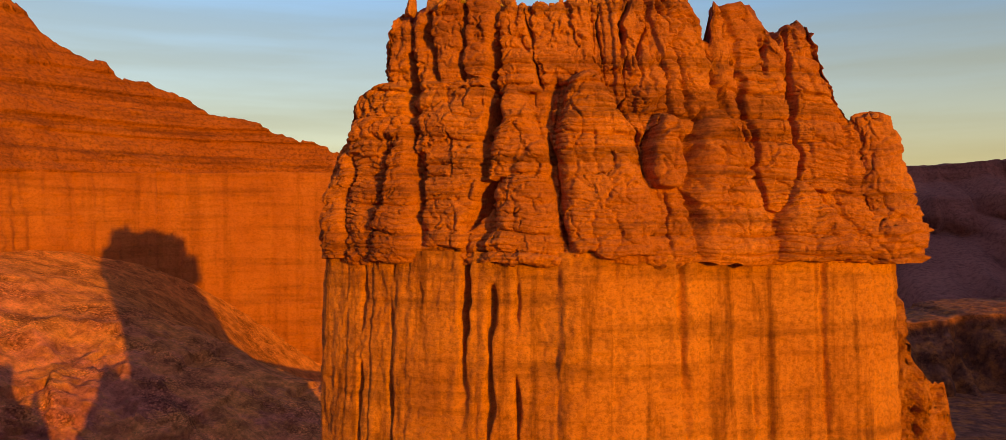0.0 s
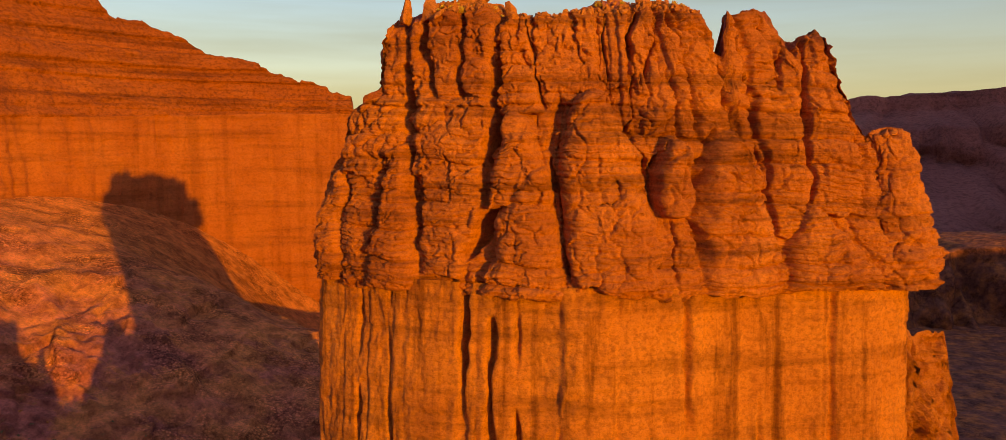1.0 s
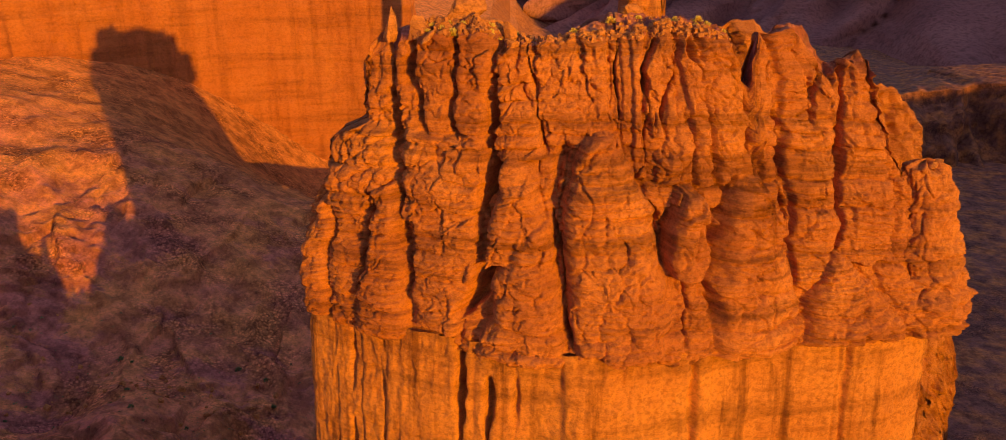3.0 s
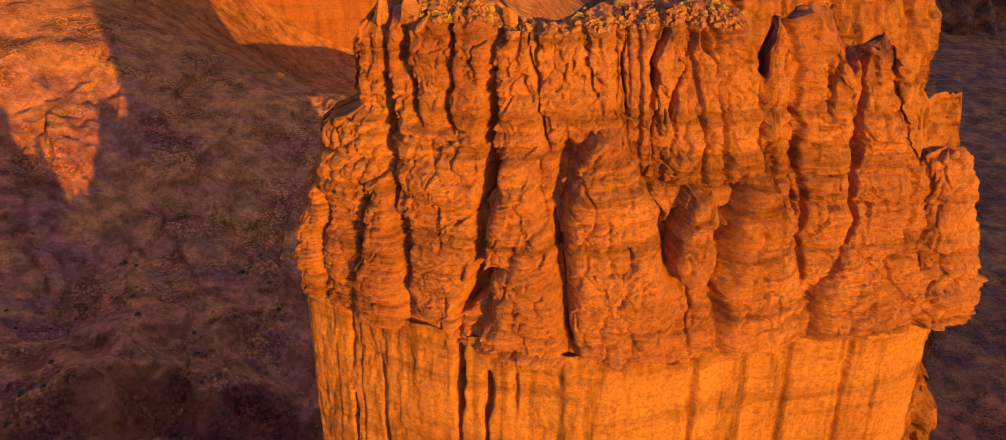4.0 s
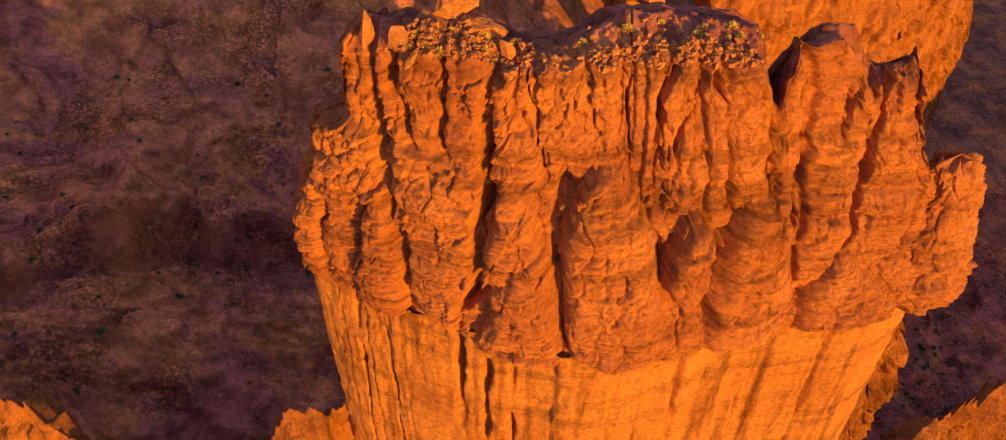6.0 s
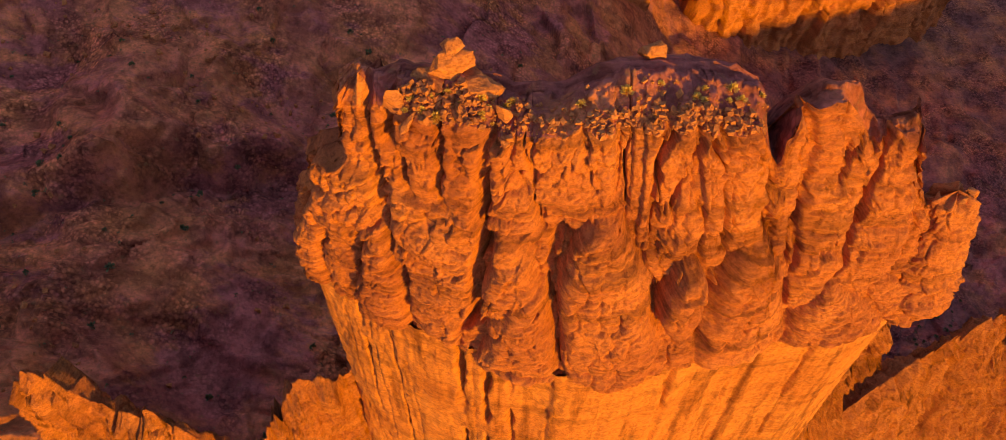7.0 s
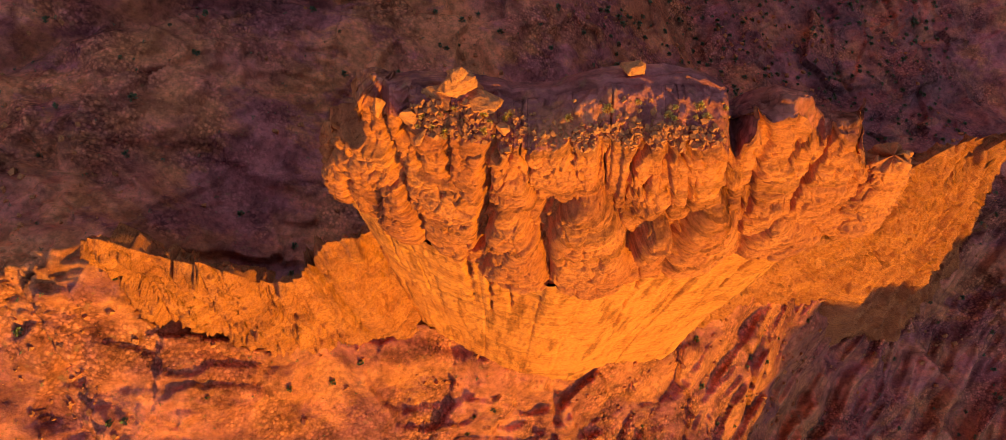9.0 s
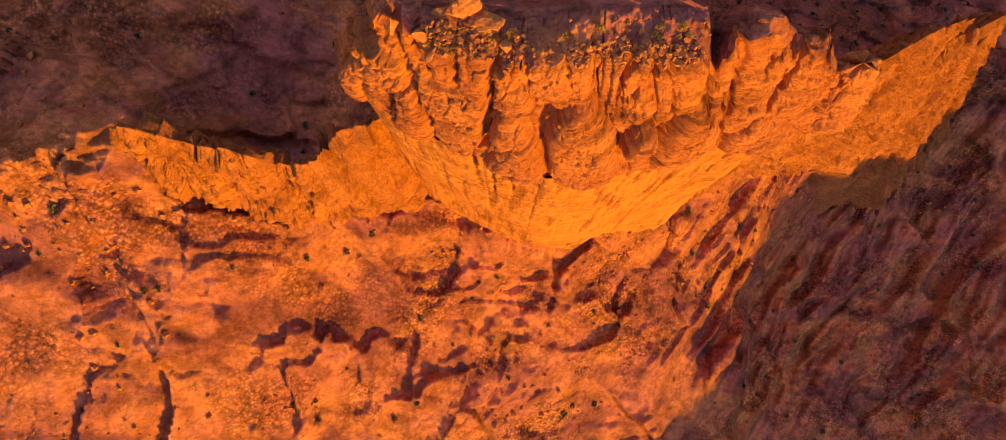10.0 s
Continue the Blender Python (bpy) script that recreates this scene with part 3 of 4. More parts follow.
END_FORMS = (
    ((-0.6, -0.4, 0.5), (116.9, 23.1, 24.0), (114.4, 23.2, 25.8), (110.5, 23.9, 25.4)),
    ((-0.5, -0.4, 0.4), (118.1, 24.0, 25.1), (114.0, 25.0, 25.6)),
    ((-0.3, -0.2, 0.6), (118.3, 25.2, 27.7), (114.3, 25.7, 28.4), (110.8, 25.6, 29.6), (107.5, 25.6, 30.3), (102.5, 25.7, 30.9)),
    ((-0.4, -0.2, 0.6), (102.3, 29.0, 31.8), (95.1, 31.6, 35.2)),
)
# the clefts between them: half width, depth, then height and place along the face
WEST_CLEFTS = (
    (0.3, 2.2, (107.7, -8.5), (110.1, -9.2), (113.9, -9.7), (116.0, -10.4), (119.5, -10.6)),
    (0.3, 1.2, (115.5, -8.4), (118.0, -8.7)),
    (0.1, 0.8, (112.3, -5.1), (115.9, -5.3), (118.7, -5.5)),
    (0.32, 2.3, (99.1, -3.0), (101.6, -1.9), (104.1, -1.8), (106.5, -2.4), (108.7, -2.0), (110.7, -2.3), (113.0, -2.4), (116.3, -2.3)),
    (0.4, 1.5, (108.8, -1.7), (110.7, -1.5)),
    (0.13, 0.8, (111.3, 2.5), (112.5, 2.0), (114.6, 1.5), (117.3, 0.4), (119.0, 0.0)),
    (0.1, 1.0, (112.9, 8.5), (116.5, 8.2), (119.2, 8.0)),
    (0.16, 1.4, (109.2, 10.2), (110.4, 11.0), (113.7, 10.7), (116.9, 10.7), (119.0, 11.5)),
)
MID_CLEFTS = (
    (0.18, 1.0, (113.0, 12.2), (115.0, 12.7), (116.6, 13.9), (118.9, 14.3)),
    (0.3, 1.4, (116.4, 16.2), (117.8, 15.8), (118.9, 15.6)),
    (0.1, 0.7, (109.3, 16.9), (111.0, 17.2), (116.1, 16.9)),
    (0.16, 0.9, (104.8, 12.0), (107.2, 11.6), (109.2, 10.2)),
    (0.2, 1.1, (103.4, 12.2), (105.0, 12.0), (107.2, 12.2), (108.6, 13.4)),
    (0.28, 1.5, (99.6, 15.9), (102.9, 15.2), (105.3, 16.5), (107.5, 17.2), (109.2, 18.0)),
    (0.15, 1.2, (109.9, 20.2), (111.4, 19.7), (115.0, 19.5)),
    (0.15, 1.2, (105.6, 21.5), (107.9, 21.5), (110.2, 21.5), (116.7, 21.1), (120.1, 21.0)),
)
EAST_CLEFTS = (
    (0.25, 1.2, (112.9, 23.5), (114.4, 23.6), (116.7, 24.0)),
    (0.18, 1.1, (106.3, 25.6), (110.4, 25.3), (112.2, 25.4), (116.7, 25.3)),
    (0.14, 1.1, (97.8, 4.9), (100.1, 4.4), (102.4, 4.4), (104.7, 3.9), (107.2, 3.1)),
    (0.12, 0.8, (97.6, -11.1), (100.2, -11.2), (103.1, -10.6), (105.1, -10.9), (107.4, -10.7)),
    (0.12, 0.8, (103.4, -7.0), (105.4, -7.9), (107.7, -8.5)),
    (0.1, 0.6, (104.1, -4.6), (107.5, -5.3)),
    (0.3, 0.7, (97.8, 13.6), (102.4, 13.6)),
    (0.5, 0.9, (107.6, 3.3), (109.1, 3.2), (110.4, 3.5), (111.7, 3.8)),
)


def mass(u, z, heads, rows, waist):
    """One mass of rock on the face: flat-fronted, with rounded sides and head, drawn in by waist where its beds meet."""
    head, foot, crown = heads
    zs, wl, wr = [r[0] for r in rows[::-1]], [r[1] for r in rows[::-1]], [r[2] for r in rows[::-1]]
    if zs[-1] > 117.8:
        zs[-1] = 121.5
    west, east = np.interp(z, zs, wl), np.interp(z, zs, wr)
    half = np.maximum((east - west) / 2, 0.05)
    t = (u - (west + east) / 2) / half
    blunt = np.minimum(0.32, 0.5 * half) if crown < 0.75 else half * (0.75 - 0.5 * np.clip((zs[-1] - z) / (zs[-1] - zs[0]), 0, 1))
    side = np.clip(((1 - np.abs(t)) * half - waist * np.minimum(1, half)) / blunt, 0, 1)
    over = np.clip((zs[-1] - z) / crown, 0, 1)
    under = np.clip((z - zs[0] + 0.3) / 0.3, 0, 1)
    shape = np.sqrt(1 - (1 - side) ** 2) * np.sqrt(1 - (1 - over) ** 2) * under
    f = np.clip((zs[-1] - z) / (zs[-1] - zs[0]), 0, 1)
    d = head + (foot - head) * f + (0.2 if crown < 0.75 else 0.45) * np.minimum(half, 1.6) * (1 - t * t) - 1.8 * (1 - shape)
    return np.where((shape > 0), d, -9.0)


def cleft(u, z, width, depth, path, k):
    zs, us = [p[0] for p in path], [p[1] for p in path]
    o = 0 * z
    mid = np.interp(z, zs, us) + 0.28 * fbm(o, o, z / 2.2, 4, 7 * k)
    w = width * np.clip(0.75 + 0.9 * fbm(o, o, z / 1.3, 3, 5 + k), 0.25, 1.6)
    on = np.clip((z - zs[0] + 0.4) / 0.8, 0, 1) * np.clip((zs[-1] + 0.4 - z) / 0.8, 0, 1)
    return -depth * on * np.exp(-np.abs((u - mid) / w) ** 3)


def build_cap():
    line, n, s1, front1 = outline(0.085, 0.5)
    u1 = line[:, 0]
    nf = int(front1.sum())
    xt = cap_ends(u1 - n[:, 0] * cap_lean(n, np.full(len(u1), 118.0), u1), line[:, 1], np.full(len(u1), 118.0))
    top = np.interp(xt, RIM_X, RIM_Z) + 0.3 * fbm(s1 / 1.5, 0 * s1, 0 * s1, 3, 31)
    top = np.where(front1, top, np.maximum(top - 0.8, 111))
    foot = 96.3 + 0.35 * fbm(s1 / 2.5, 0 * s1, 0 * s1, 3, 33)
    side = 400
    z = foot + np.linspace(0, 1, side)[:, None] * (top - foot)
    s, u, front = s1 + 0 * z, u1 + 0 * z, front1 & (z > 0)
    o = 0 * s
    zw = z + 0.3 * fbm(s / 9, o, z / 9, 2, 41) + 0.012 * u
    uw = u + 0.34 * fbm(s / 3.0, o, z / 2.0, 3, 45)
    zc = z + 0.35 * fbm(s / 2.0, o, z / 2.0, 3, 46)
    main = np.r_[-3, np.interp(CAP_EDGES, u1[:nf], s1[:nf]), s1[nf - 1] + np.cumsum(np.random.RandomState(12).uniform(1.6, 3.4, 60))]
    b1, b2 = bands(zw + 0.25 * fbm(s / 3, o, z / 4, 2, 47), 0.8, 2.6, 51), bands(zw + 0.2 * fbm(s / 2, o, z / 3, 2, 43), 0.18, 0.6, 52)
    face, bv, cv, half = stacks(s, z, main, 0.5, b1, 11, 3.0)
    # the face behind the masses, which comes forward towards the foot of the cap
    back = np.interp(z, [96.5, 99.5, 103, 110, 119], [-0.35, -0.8, -1.1, -1.3, -1.3]) + 0.3 * face + 0.25 * cv
    d = back
    waist = 0.2 * b1[0] ** 6 * np.clip(0.5 + fbm(s / 2.5, o, z / 3, 2, 48), 0, 1) + 0.1 * b2[0] ** 4 * np.clip(0.4 + fbm(s / 2, o, z / 2, 2, 49), 0, 1) + 0.04 * fbm(s / 1.2, o, z / 1.0, 2, 50)
    for group in (SHOULDER_FORMS, COLUMN_FORMS, CONE_FORMS, DOME_FORMS, KNOB_FORMS, SPLIT_FORMS, ROUND_FORMS, END_FORMS):
        for heads, *rows in group:
            d = np.where(front, np.maximum(d, mass(uw, zc, heads, rows, waist)), d)
    for k, (w, deep, *path) in enumerate(WEST_CLEFTS + MID_CLEFTS + EAST_CLEFTS):
        d = d + np.where(front, cleft(u, z, w, deep, path, k), 0)
    # beds: level ledges that come and go, and thin layers between them
    low = np.clip((112 - z) / 6, 0, 1)
    where = np.clip(0.25 + 0.45 * low + 0.6 * fbm(s / 5, o, z / 4, 2, 61), 0.05, 1.0)
    gap = np.clip(0.4 + 0.9 * fbm(s / 3.5, o, z / 2, 2, 63), 0, 1.2)
    bed = lattice(b1[1], 0 * b1[1], 0 * b1[1], 5)
    d = d + where * (-0.3 * b1[0] ** 3 - 0.5 * b1[0] ** 12 * gap + 0.3 * bed + 0.2 * bv)
    d = d + np.clip(0.15 + 0.35 * low + 0.5 * fbm(s / 3, o, z / 2, 2, 64), 0.05, 0.8) * (-0.12 * b2[0] ** 3 - 0.26 * b2[0] ** 8 + 0.1 * lattice(b2[1], np.floor(s / 2.5 + 0.4 * fbm(s / 2, o, z, 2, 66)), o, 67))
    # broken faces: a few large flakes, smaller chips and pits
    jx, jz = s + 0.5 * fbm(s / 1.5, o, z / 1.5, 3, 70), zw + 0.35 * fbm(s / 1.5, o, z / 1.5, 3, 71)
    f1, j1 = facets((0.9 * jx + 0.44 * jz) / 2.3, (0.9 * jz - 0.44 * jx) / 3.0, 72, 0.06)
    f2, j2 = facets((0.94 * jx - 0.34 * jz) / 1.0, (0.94 * jz + 0.34 * jx) / 0.9, 73, 0.1)
    cut = np.clip(-0.1 + 1.3 * fbm(s / 2.5, o, z / 2.5, 2, 78), 0, 1)
    d = d + 0.26 * f1 - 0.4 * j1 * cut + 0.07 * f2 * (0.3 + 0.8 * cut) - 0.14 * j2 * np.clip(0.3 - cut, 0, 1)
    d = d + 0.04 * facets(jx / 0.45, jz / 0.33, 74) * (0.4 + cut) - 0.12 * np.clip((vnoise(jx / 0.5, o, jz / 0.35, 77) - 0.45) * 3.5, 0, 1)
    d = d + 0.15 * fbm(s / 2.0, o, z / 1.6, 4, 75, 0.45)
    # weathered knobs, packed like cobbles, with dark joints
    for across, up, high, seed in ((1.7, 2.1, 0.42, 91), (0.8, 0.7, 0.12, 95)):
        one, two, v = cells(jx / across, jz / up, seed)
        here = np.clip(0.35 + 1.2 * fbm(s / 4, o, z / 3, 2, seed + 1), 0, 1)
        d = d + here * high * (np.sqrt(np.clip((two - one) / 0.4, 0, 1)) - 0.8 + 0.5 * v)
    lean = np.array([cap_lean(n, row, u1) for row in z])
    d = d - lean - np.clip((z - (top - 0.6)) / 0.6, 0, 1) ** 2 * 0.25
    x, y = line[:, 0] + n[:, 0] * d, line[:, 1] + n[:, 1] * d
    rows = list(np.stack([cap_ends(x, y, z), y, z], -1))
    # the top, drawn in towards the spine
    rim = rows[-1]
    tx = np.clip(rim[:, 0], -7.5, 27.0)
    ty = np.interp(tx, [-7.5, 3, 12, 19, 22, 27], [75.6, 75.4, 76, 75.2, 74.4, 73.2])
    for t in np.linspace(0, 1, 60)[1:] ** 1.3:
        x, y = rim[:, 0] + (tx - rim[:, 0]) * t, rim[:, 1] + (ty - rim[:, 1]) * t
        flat = np.interp(x, [-9, -6, -2, 1, 4, 8, 15, 16.8, 18.0, 19.2, 20.5, 22.5, 24.2, 26.5, 29], [119.4, 120.2, 120.2, 118.8, 118.6, 120.7, 120.3, 119.2, 114.5, 117.8, 119.9, 119.8, 117.0, 118.2, 114.0])
        e = np.clip(t * 1.7, 0, 1)
        a, b, cell = cells(x / 0.7, y / 0.7, 85)
        z = rim[:, 2] * (1 - e) + flat * e - 1.3 * np.clip((t - 0.45) / 0.55, 0, 1) ** 1.3 + (0.25 * fbm(x / 1.5, y / 1.5, 0 * x, 4, 83) + 0.16 * cell * np.clip((b - a) * 4, 0, 1)) * min(1, t * 8)
        rows.append(np.stack([x, y, z], -1))
    V = np.array(rows)
    for name, lo, hi, about in CAP_PARTS:
        k = np.where(front1 & (u1 >= lo) & (u1 < hi))[0]
        part(name, grid_mesh(name, V[:side, k[0]:k[-1] + 2]), CAP, tower, about)
    part("cap_back", grid_mesh("cap_back", np.concatenate([V[:side, nf - 1:], V[:side, :1]], 1)), CAP, tower, "shaded back of the cap")
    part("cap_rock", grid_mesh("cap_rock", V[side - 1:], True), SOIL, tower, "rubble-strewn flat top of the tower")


def wall_mesh():
    line, n, s, front = outline(0.13, 0.8)
    u = line[:, 0]
    rows = []
    zs = np.r_[np.arange(-55, 58, 0.6), np.arange(58, 97.4, 0.2)]
    for zz in zs:
        z = np.full(len(u), zz)
        big, bv = columns(s, z * 0.15, 3.0, 8.0, 0.3, 101, 10.0)
        mid, mv = columns(s, z * 0.15, 0.8, 2.6, 0.2, 103, 6.0)
        calm = np.clip(0.5 + 0.7 * fbm(s / 7, 0 * s, z / 20, 2, 107), 0.1, 1)
        d = -0.7 + 0.16 * big + 0.2 * bv + calm * (0.07 * mid + 0.06 * mv)
        d = d + 0.45 * fbm(s / 7, 0 * s, z / 30, 3, 111) + 0.12 * fbm(s / 1.4, 0 * s, z / 9, 3, 112) * calm + 0.08 * fbm(s / 0.8, 0 * s, z / 1.2, 3, 113)
        zw = z + 0.25 * fbm(s / 9, 0 * s, z / 9, 2, 117)
        b1 = bands(zw, 0.4, 2.2, 119)
        thin = np.sqrt(np.clip(1 - b1[0] ** 6, 0, 1)) - 1
        d = d + 0.12 * thin * np.clip(0.4 + fbm(s / 4, 0 * s, z / 6, 2, 121), 0, 1) + 0.06 * lattice(b1[1], np.floor(s / 3 + 0.5 * fbm(s, 0 * s, z, 2, 5)), 0 * s, 123)
        d = d + 0.14 * facets(s / 2.4, z / 9.0, 131) * calm + 0.09 * facets(s / 0.8, z / 1.3, 133) * calm
        # scales that have spalled off the face
        a, b, cell = cells(s / 1.6 + 0.4 * fbm(s / 2, 0 * s, z / 4, 2, 127), z / 5.0, 125)
        d = d + 0.1 * np.where(cell > 0.35, -1.0, 0.0) * np.clip((b - a) * 6, 0, 1)
        for path, w, dep in (
            (((70, -3.3), (98.5, -3.1)), 0.3, 1.6),
            (((66, -1.2), (95, -0.9)), 0.26, 1.1),
            (((74, 1.2), (98.5, 1.0)), 0.18, 0.9),
            (((60, 15.2), (98.5, 14.6)), 0.35, 0.6),
            (((62, -9.6), (98.5, -9.6)), 0.16, 0.9),
            (((70, -13.0), (98.5, -12.6)), 0.18, 1.0),
            (((60, 21.2), (88, 21.0)), 0.16, 0.4),
            (((55, 27.5), (97, 27.0)), 0.25, 0.4),
        ):
            d = d + np.where(front, groove(u, z, path, w * (1 + 0.5 * fbm(0 * z, 0 * z, z / 2.5, 2, 9)), dep * np.clip(0.7 + 0.9 * fbm(0 * z, 0 * z, z / 5, 2, 10 + int(w * 50)), 0, 1.2), 0.09), 0)
        flare = np.interp(zz, [-55, 0, 40, 80, 97], [13.0, 6.5, 3.2, 0.8, 0]) * (0.55 + 0.45 * np.clip(-n[:, 1], 0, 1))
        d = d + flare
        rows.append(np.stack([line[:, 0] + n[:, 0] * d, line[:, 1] + n[:, 1] * d, z], -1))
    return grid_mesh("cliff_wall", np.array(rows), True)


part("cliff_wall", wall_mesh(), WALL, tower, "sheer pale orange fluted sandstone wall")
build_cap()


def pinnacle_mesh():
    rows = []
    a = np.linspace(0, 2 * math.pi, 150, endpoint=False)
    for t in np.linspace(0, 1, 130):
        z = 96.3 + t * 13.0
        rx = np.interp(z, [96.3, 97.2, 99, 101, 105, 109.3], [2.8, 3.5, 3.6, 3.0, 2.4, 1.9])
        ry = np.interp(z, [96.3, 99, 105, 109.3], [2.6, 2.9, 1.9, 1.3])
        zz = np.full(len(a), z)
        thick, tv = strata(zz + 0.25 * np.sin(a * 2), 0.6, 1.6, 151)
        r = 1 + 0.16 * (thick - 1) + 0.09 * tv + 0.15 * fbm(np.cos(a) * 1.6, np.sin(a) * 1.6, zz / 1.6, 4, 153) + 0.1 * facets(a * 2.2, zz / 1.1, 155) - 0.12 * facets(a * 1.6, zz / 1.7, 156, 0.16)[1]
        r = r * (1 if t < 0.97 else max(0.0, (1 - t) / 0.03) ** 0.5)
        cx, cy = np.interp(z, [96, 100, 109], [33.8, 33.7, 33.0]), np.interp(z, [96, 109], [70.6, 72.2])
        rows.append(np.stack([cx + rx * r * np.cos(a), cy + ry * r * np.sin(a), zz + 0.9 * t ** 6 * vnoise(np.cos(a) * 2.6, np.sin(a) * 2.6, 0 * a, 157)], -1))
    return grid_mesh("pinnacle", np.array(rows), True)


part("pinnacle", pinnacle_mesh(), CAP, tower, "detached stubby pinnacle of layered dark red rock")


# ---- fins of rock ----
def fin_sheet(crest, foot, step, dz, slope, seed, size=1.0, half=1.0, jag=(1.0,), relief=1.0):
    """A thin wall of rock under a crest line (x, y, z): sheer front, ragged top, sheer back."""
    line, s = smooth_line(crest, step)
    n = normals(line)
    jag = np.interp(s / s[-1], np.linspace(0, 1, len(jag)), jag)
    top = line[:, 2] + jag * (1.5 * fbm(s / (2.0 * size), 0 * s, 0 * s, 4, seed, 0.52) + 1.9 * columns(s, 0 * s, 0.8 * size, 3.4 * size, 0.3, seed + 1)[1])
    lean = np.interp(s / s[-1], np.linspace(0, 1, len(slope)), slope)
    count = int((top.max() - foot) / dz)
    front, back = [], []
    for t in np.linspace(0, 1, count):
        z = foot + t * (top - foot)
        zw = z / size + 0.3 * fbm(s / 9, 0 * s, z / 9, 2, seed + 4)
        b1, b2 = bands(zw, 0.8, 2.8, seed + 5), bands(zw, 0.2, 0.8, seed + 9)
        edges = np.cumsum(np.random.RandomState(seed).uniform(1.2 * size, 5.0 * size, 400)) - 5
        face, bv, cv, h = stacks(s, z, edges, 0.5 * size, b1, seed + 2, 4.0)
        worn = np.sqrt(np.clip(1 - b1[0] ** 5, 0, 1)) - 1
        thin = np.sqrt(np.clip(1 - b2[0] ** 3, 0, 1)) - 1
        f3, j3 = facets(s / (4.2 * size) + 0.3 * fbm(s / 3, 0 * s, z / 3, 2, seed + 21), zw / 5.5, seed + 22, 0.07)
        d = relief * size * (0.5 * face + 0.5 * cv + 0.18 * bv + 0.25 * worn + 0.1 * thin + 0.9 * fbm(s / (9 * size), 0 * s, z / (14 * size), 3, seed + 6)
                    + 0.3 * fbm(s / (1.8 * size), 0 * s, z / (2.4 * size), 4, seed + 7) + 0.6 * facets(s / (2.6 * size), zw / 4.0, seed + 11) + 1.5 * facets(s / (9 * size), zw / 22.0, seed + 15) + 0.25 * facets(s / (0.9 * size), zw / 0.9, seed + 13) + 0.3 * f3 - 0.7 * j3 - 0.4)
        drop = top - z
        edge = np.clip(drop / (1.5 * size), 0.1, 1)
        wide = half * edge + lean * drop
        w = wide + d * edge
        front.append(np.stack([line[:, 0] + n[:, 0] * w, line[:, 1] + n[:, 1] * w, z], -1))
        w = half * edge + 0.25 * lean * drop + d[::-1] * edge
        back.append(np.stack([line[:, 0] - n[:, 0] * w, line[:, 1] - n[:, 1] * w, z], -1))
    return np.array(front + back[::-1])


WEST = [(-62, 75, 44), (-56.5, 73, 64), (-51, 71.8, 71.5), (-45, 70.8, 66), (-40, 69.9, 63), (-34.7, 69, 57), (-30, 69.2, 56), (-27.5, 70, 63), (-24, 71.2, 70), (-20, 73, 71), (-15, 75, 73), (-8, 76, 74)]
EAST = [(24, 73, 96), (33, 73, 93), (38, 74, 84), (42.5, 75.5, 64), (47, 77.5, 48), (52, 81, 40), (62, 87, 42), (76, 95, 37), (83, 98, 34), (87, 99.5, 31.5), (88.5, 99.5, 25.5), (95, 101.5, 22), (105, 106, 10), (118, 112, -10), (128, 118, -40)]

REAR = [(29, 250, -40), (32, 250.6, 60), (33.6, 251, 133.5), (38, 252, 135), (42, 253, 134.5), (43, 253.4, 100), (44.5, 254, -20), (46.5, 255, -66), (59.5, 258.4, -66), (61, 258.7, -10), (62.5, 259, 85), (66, 259.7, 106), (90, 264, 98), (130, 271.5, 80), (133, 272, 62), (135, 272.5, 46), (150, 277, 43), (154, 278, 40), (160, 280, 8), (170, 284, -50)]


def fin(sheet, base, label, stretches):
    """A fin as one thing; stretches: name, west and east end along x, label."""
    thing = new("rock_fin")
    thing.location = base
    tagged(thing, label, "rock formation", group="rock fins")
    mid = sheet[sheet.shape[0] // 2, :, 0]
    for name, lo, hi, about in stretches:
        k = np.where((mid >= lo) & (mid <= hi))[0]
        part(name, grid_mesh(name, sheet[:, k[0]:min(k[-1] + 2, len(mid))]), FIN, thing, about)
    return thing


fin(fin_sheet(WEST, -5, 0.2, 0.3, (0.2, 0.2, 0.2, 0.14, 0.05), 201, jag=(1.6, 1.8, 1.6, 0.6), relief=1.15), (-40, 72, 20), "low jagged orange sandstone fin joining the tower",
    (("fin_wall", -80, -46, "broad jagged fin end"), ("saddle", -46, -28.5, "notched saddle in the fin"), ("shoulder", -28.5, 0, "rock shoulder against the tower")))
fin(fin_sheet(EAST, -75, 0.24, 0.4, (0.02, 0.06, 0.17, 0.3, 0.44, 0.5), 231, half=0.8, jag=(0.4, 0.4, 1.6, 2.0, 2.0, 1.6), relief=1.15), (70, 92, -40), "long curving orange sandstone fin falling away from the tower",
    (("shoulder", 0, 50, "steep rock shoulder against the tower"), ("fin_wall", 50, 88, "curving fin wall"), ("fin_end", 88, 140, "low end of the fin sinking into scree")))
fin(fin_sheet(REAR, -70, 0.6, 0.9, (0.06, 0.06), 261, 2.2, 2.5, (0.25, 0.25, 0.8, 0.8, 0.8, 0.8)), (90, 264, -45), "sunlit orange sandstone fin with a square spire behind",
    (("spire", 0, 46.0, "square-topped rock spire"), ("saddle", 46.0, 60.0, "deep gap between spire and fin"), ("fin_wall", 60.0, 132, "broad sunlit fin wall"), ("fin_end", 132, 200, "lower stepped end of the fin")))


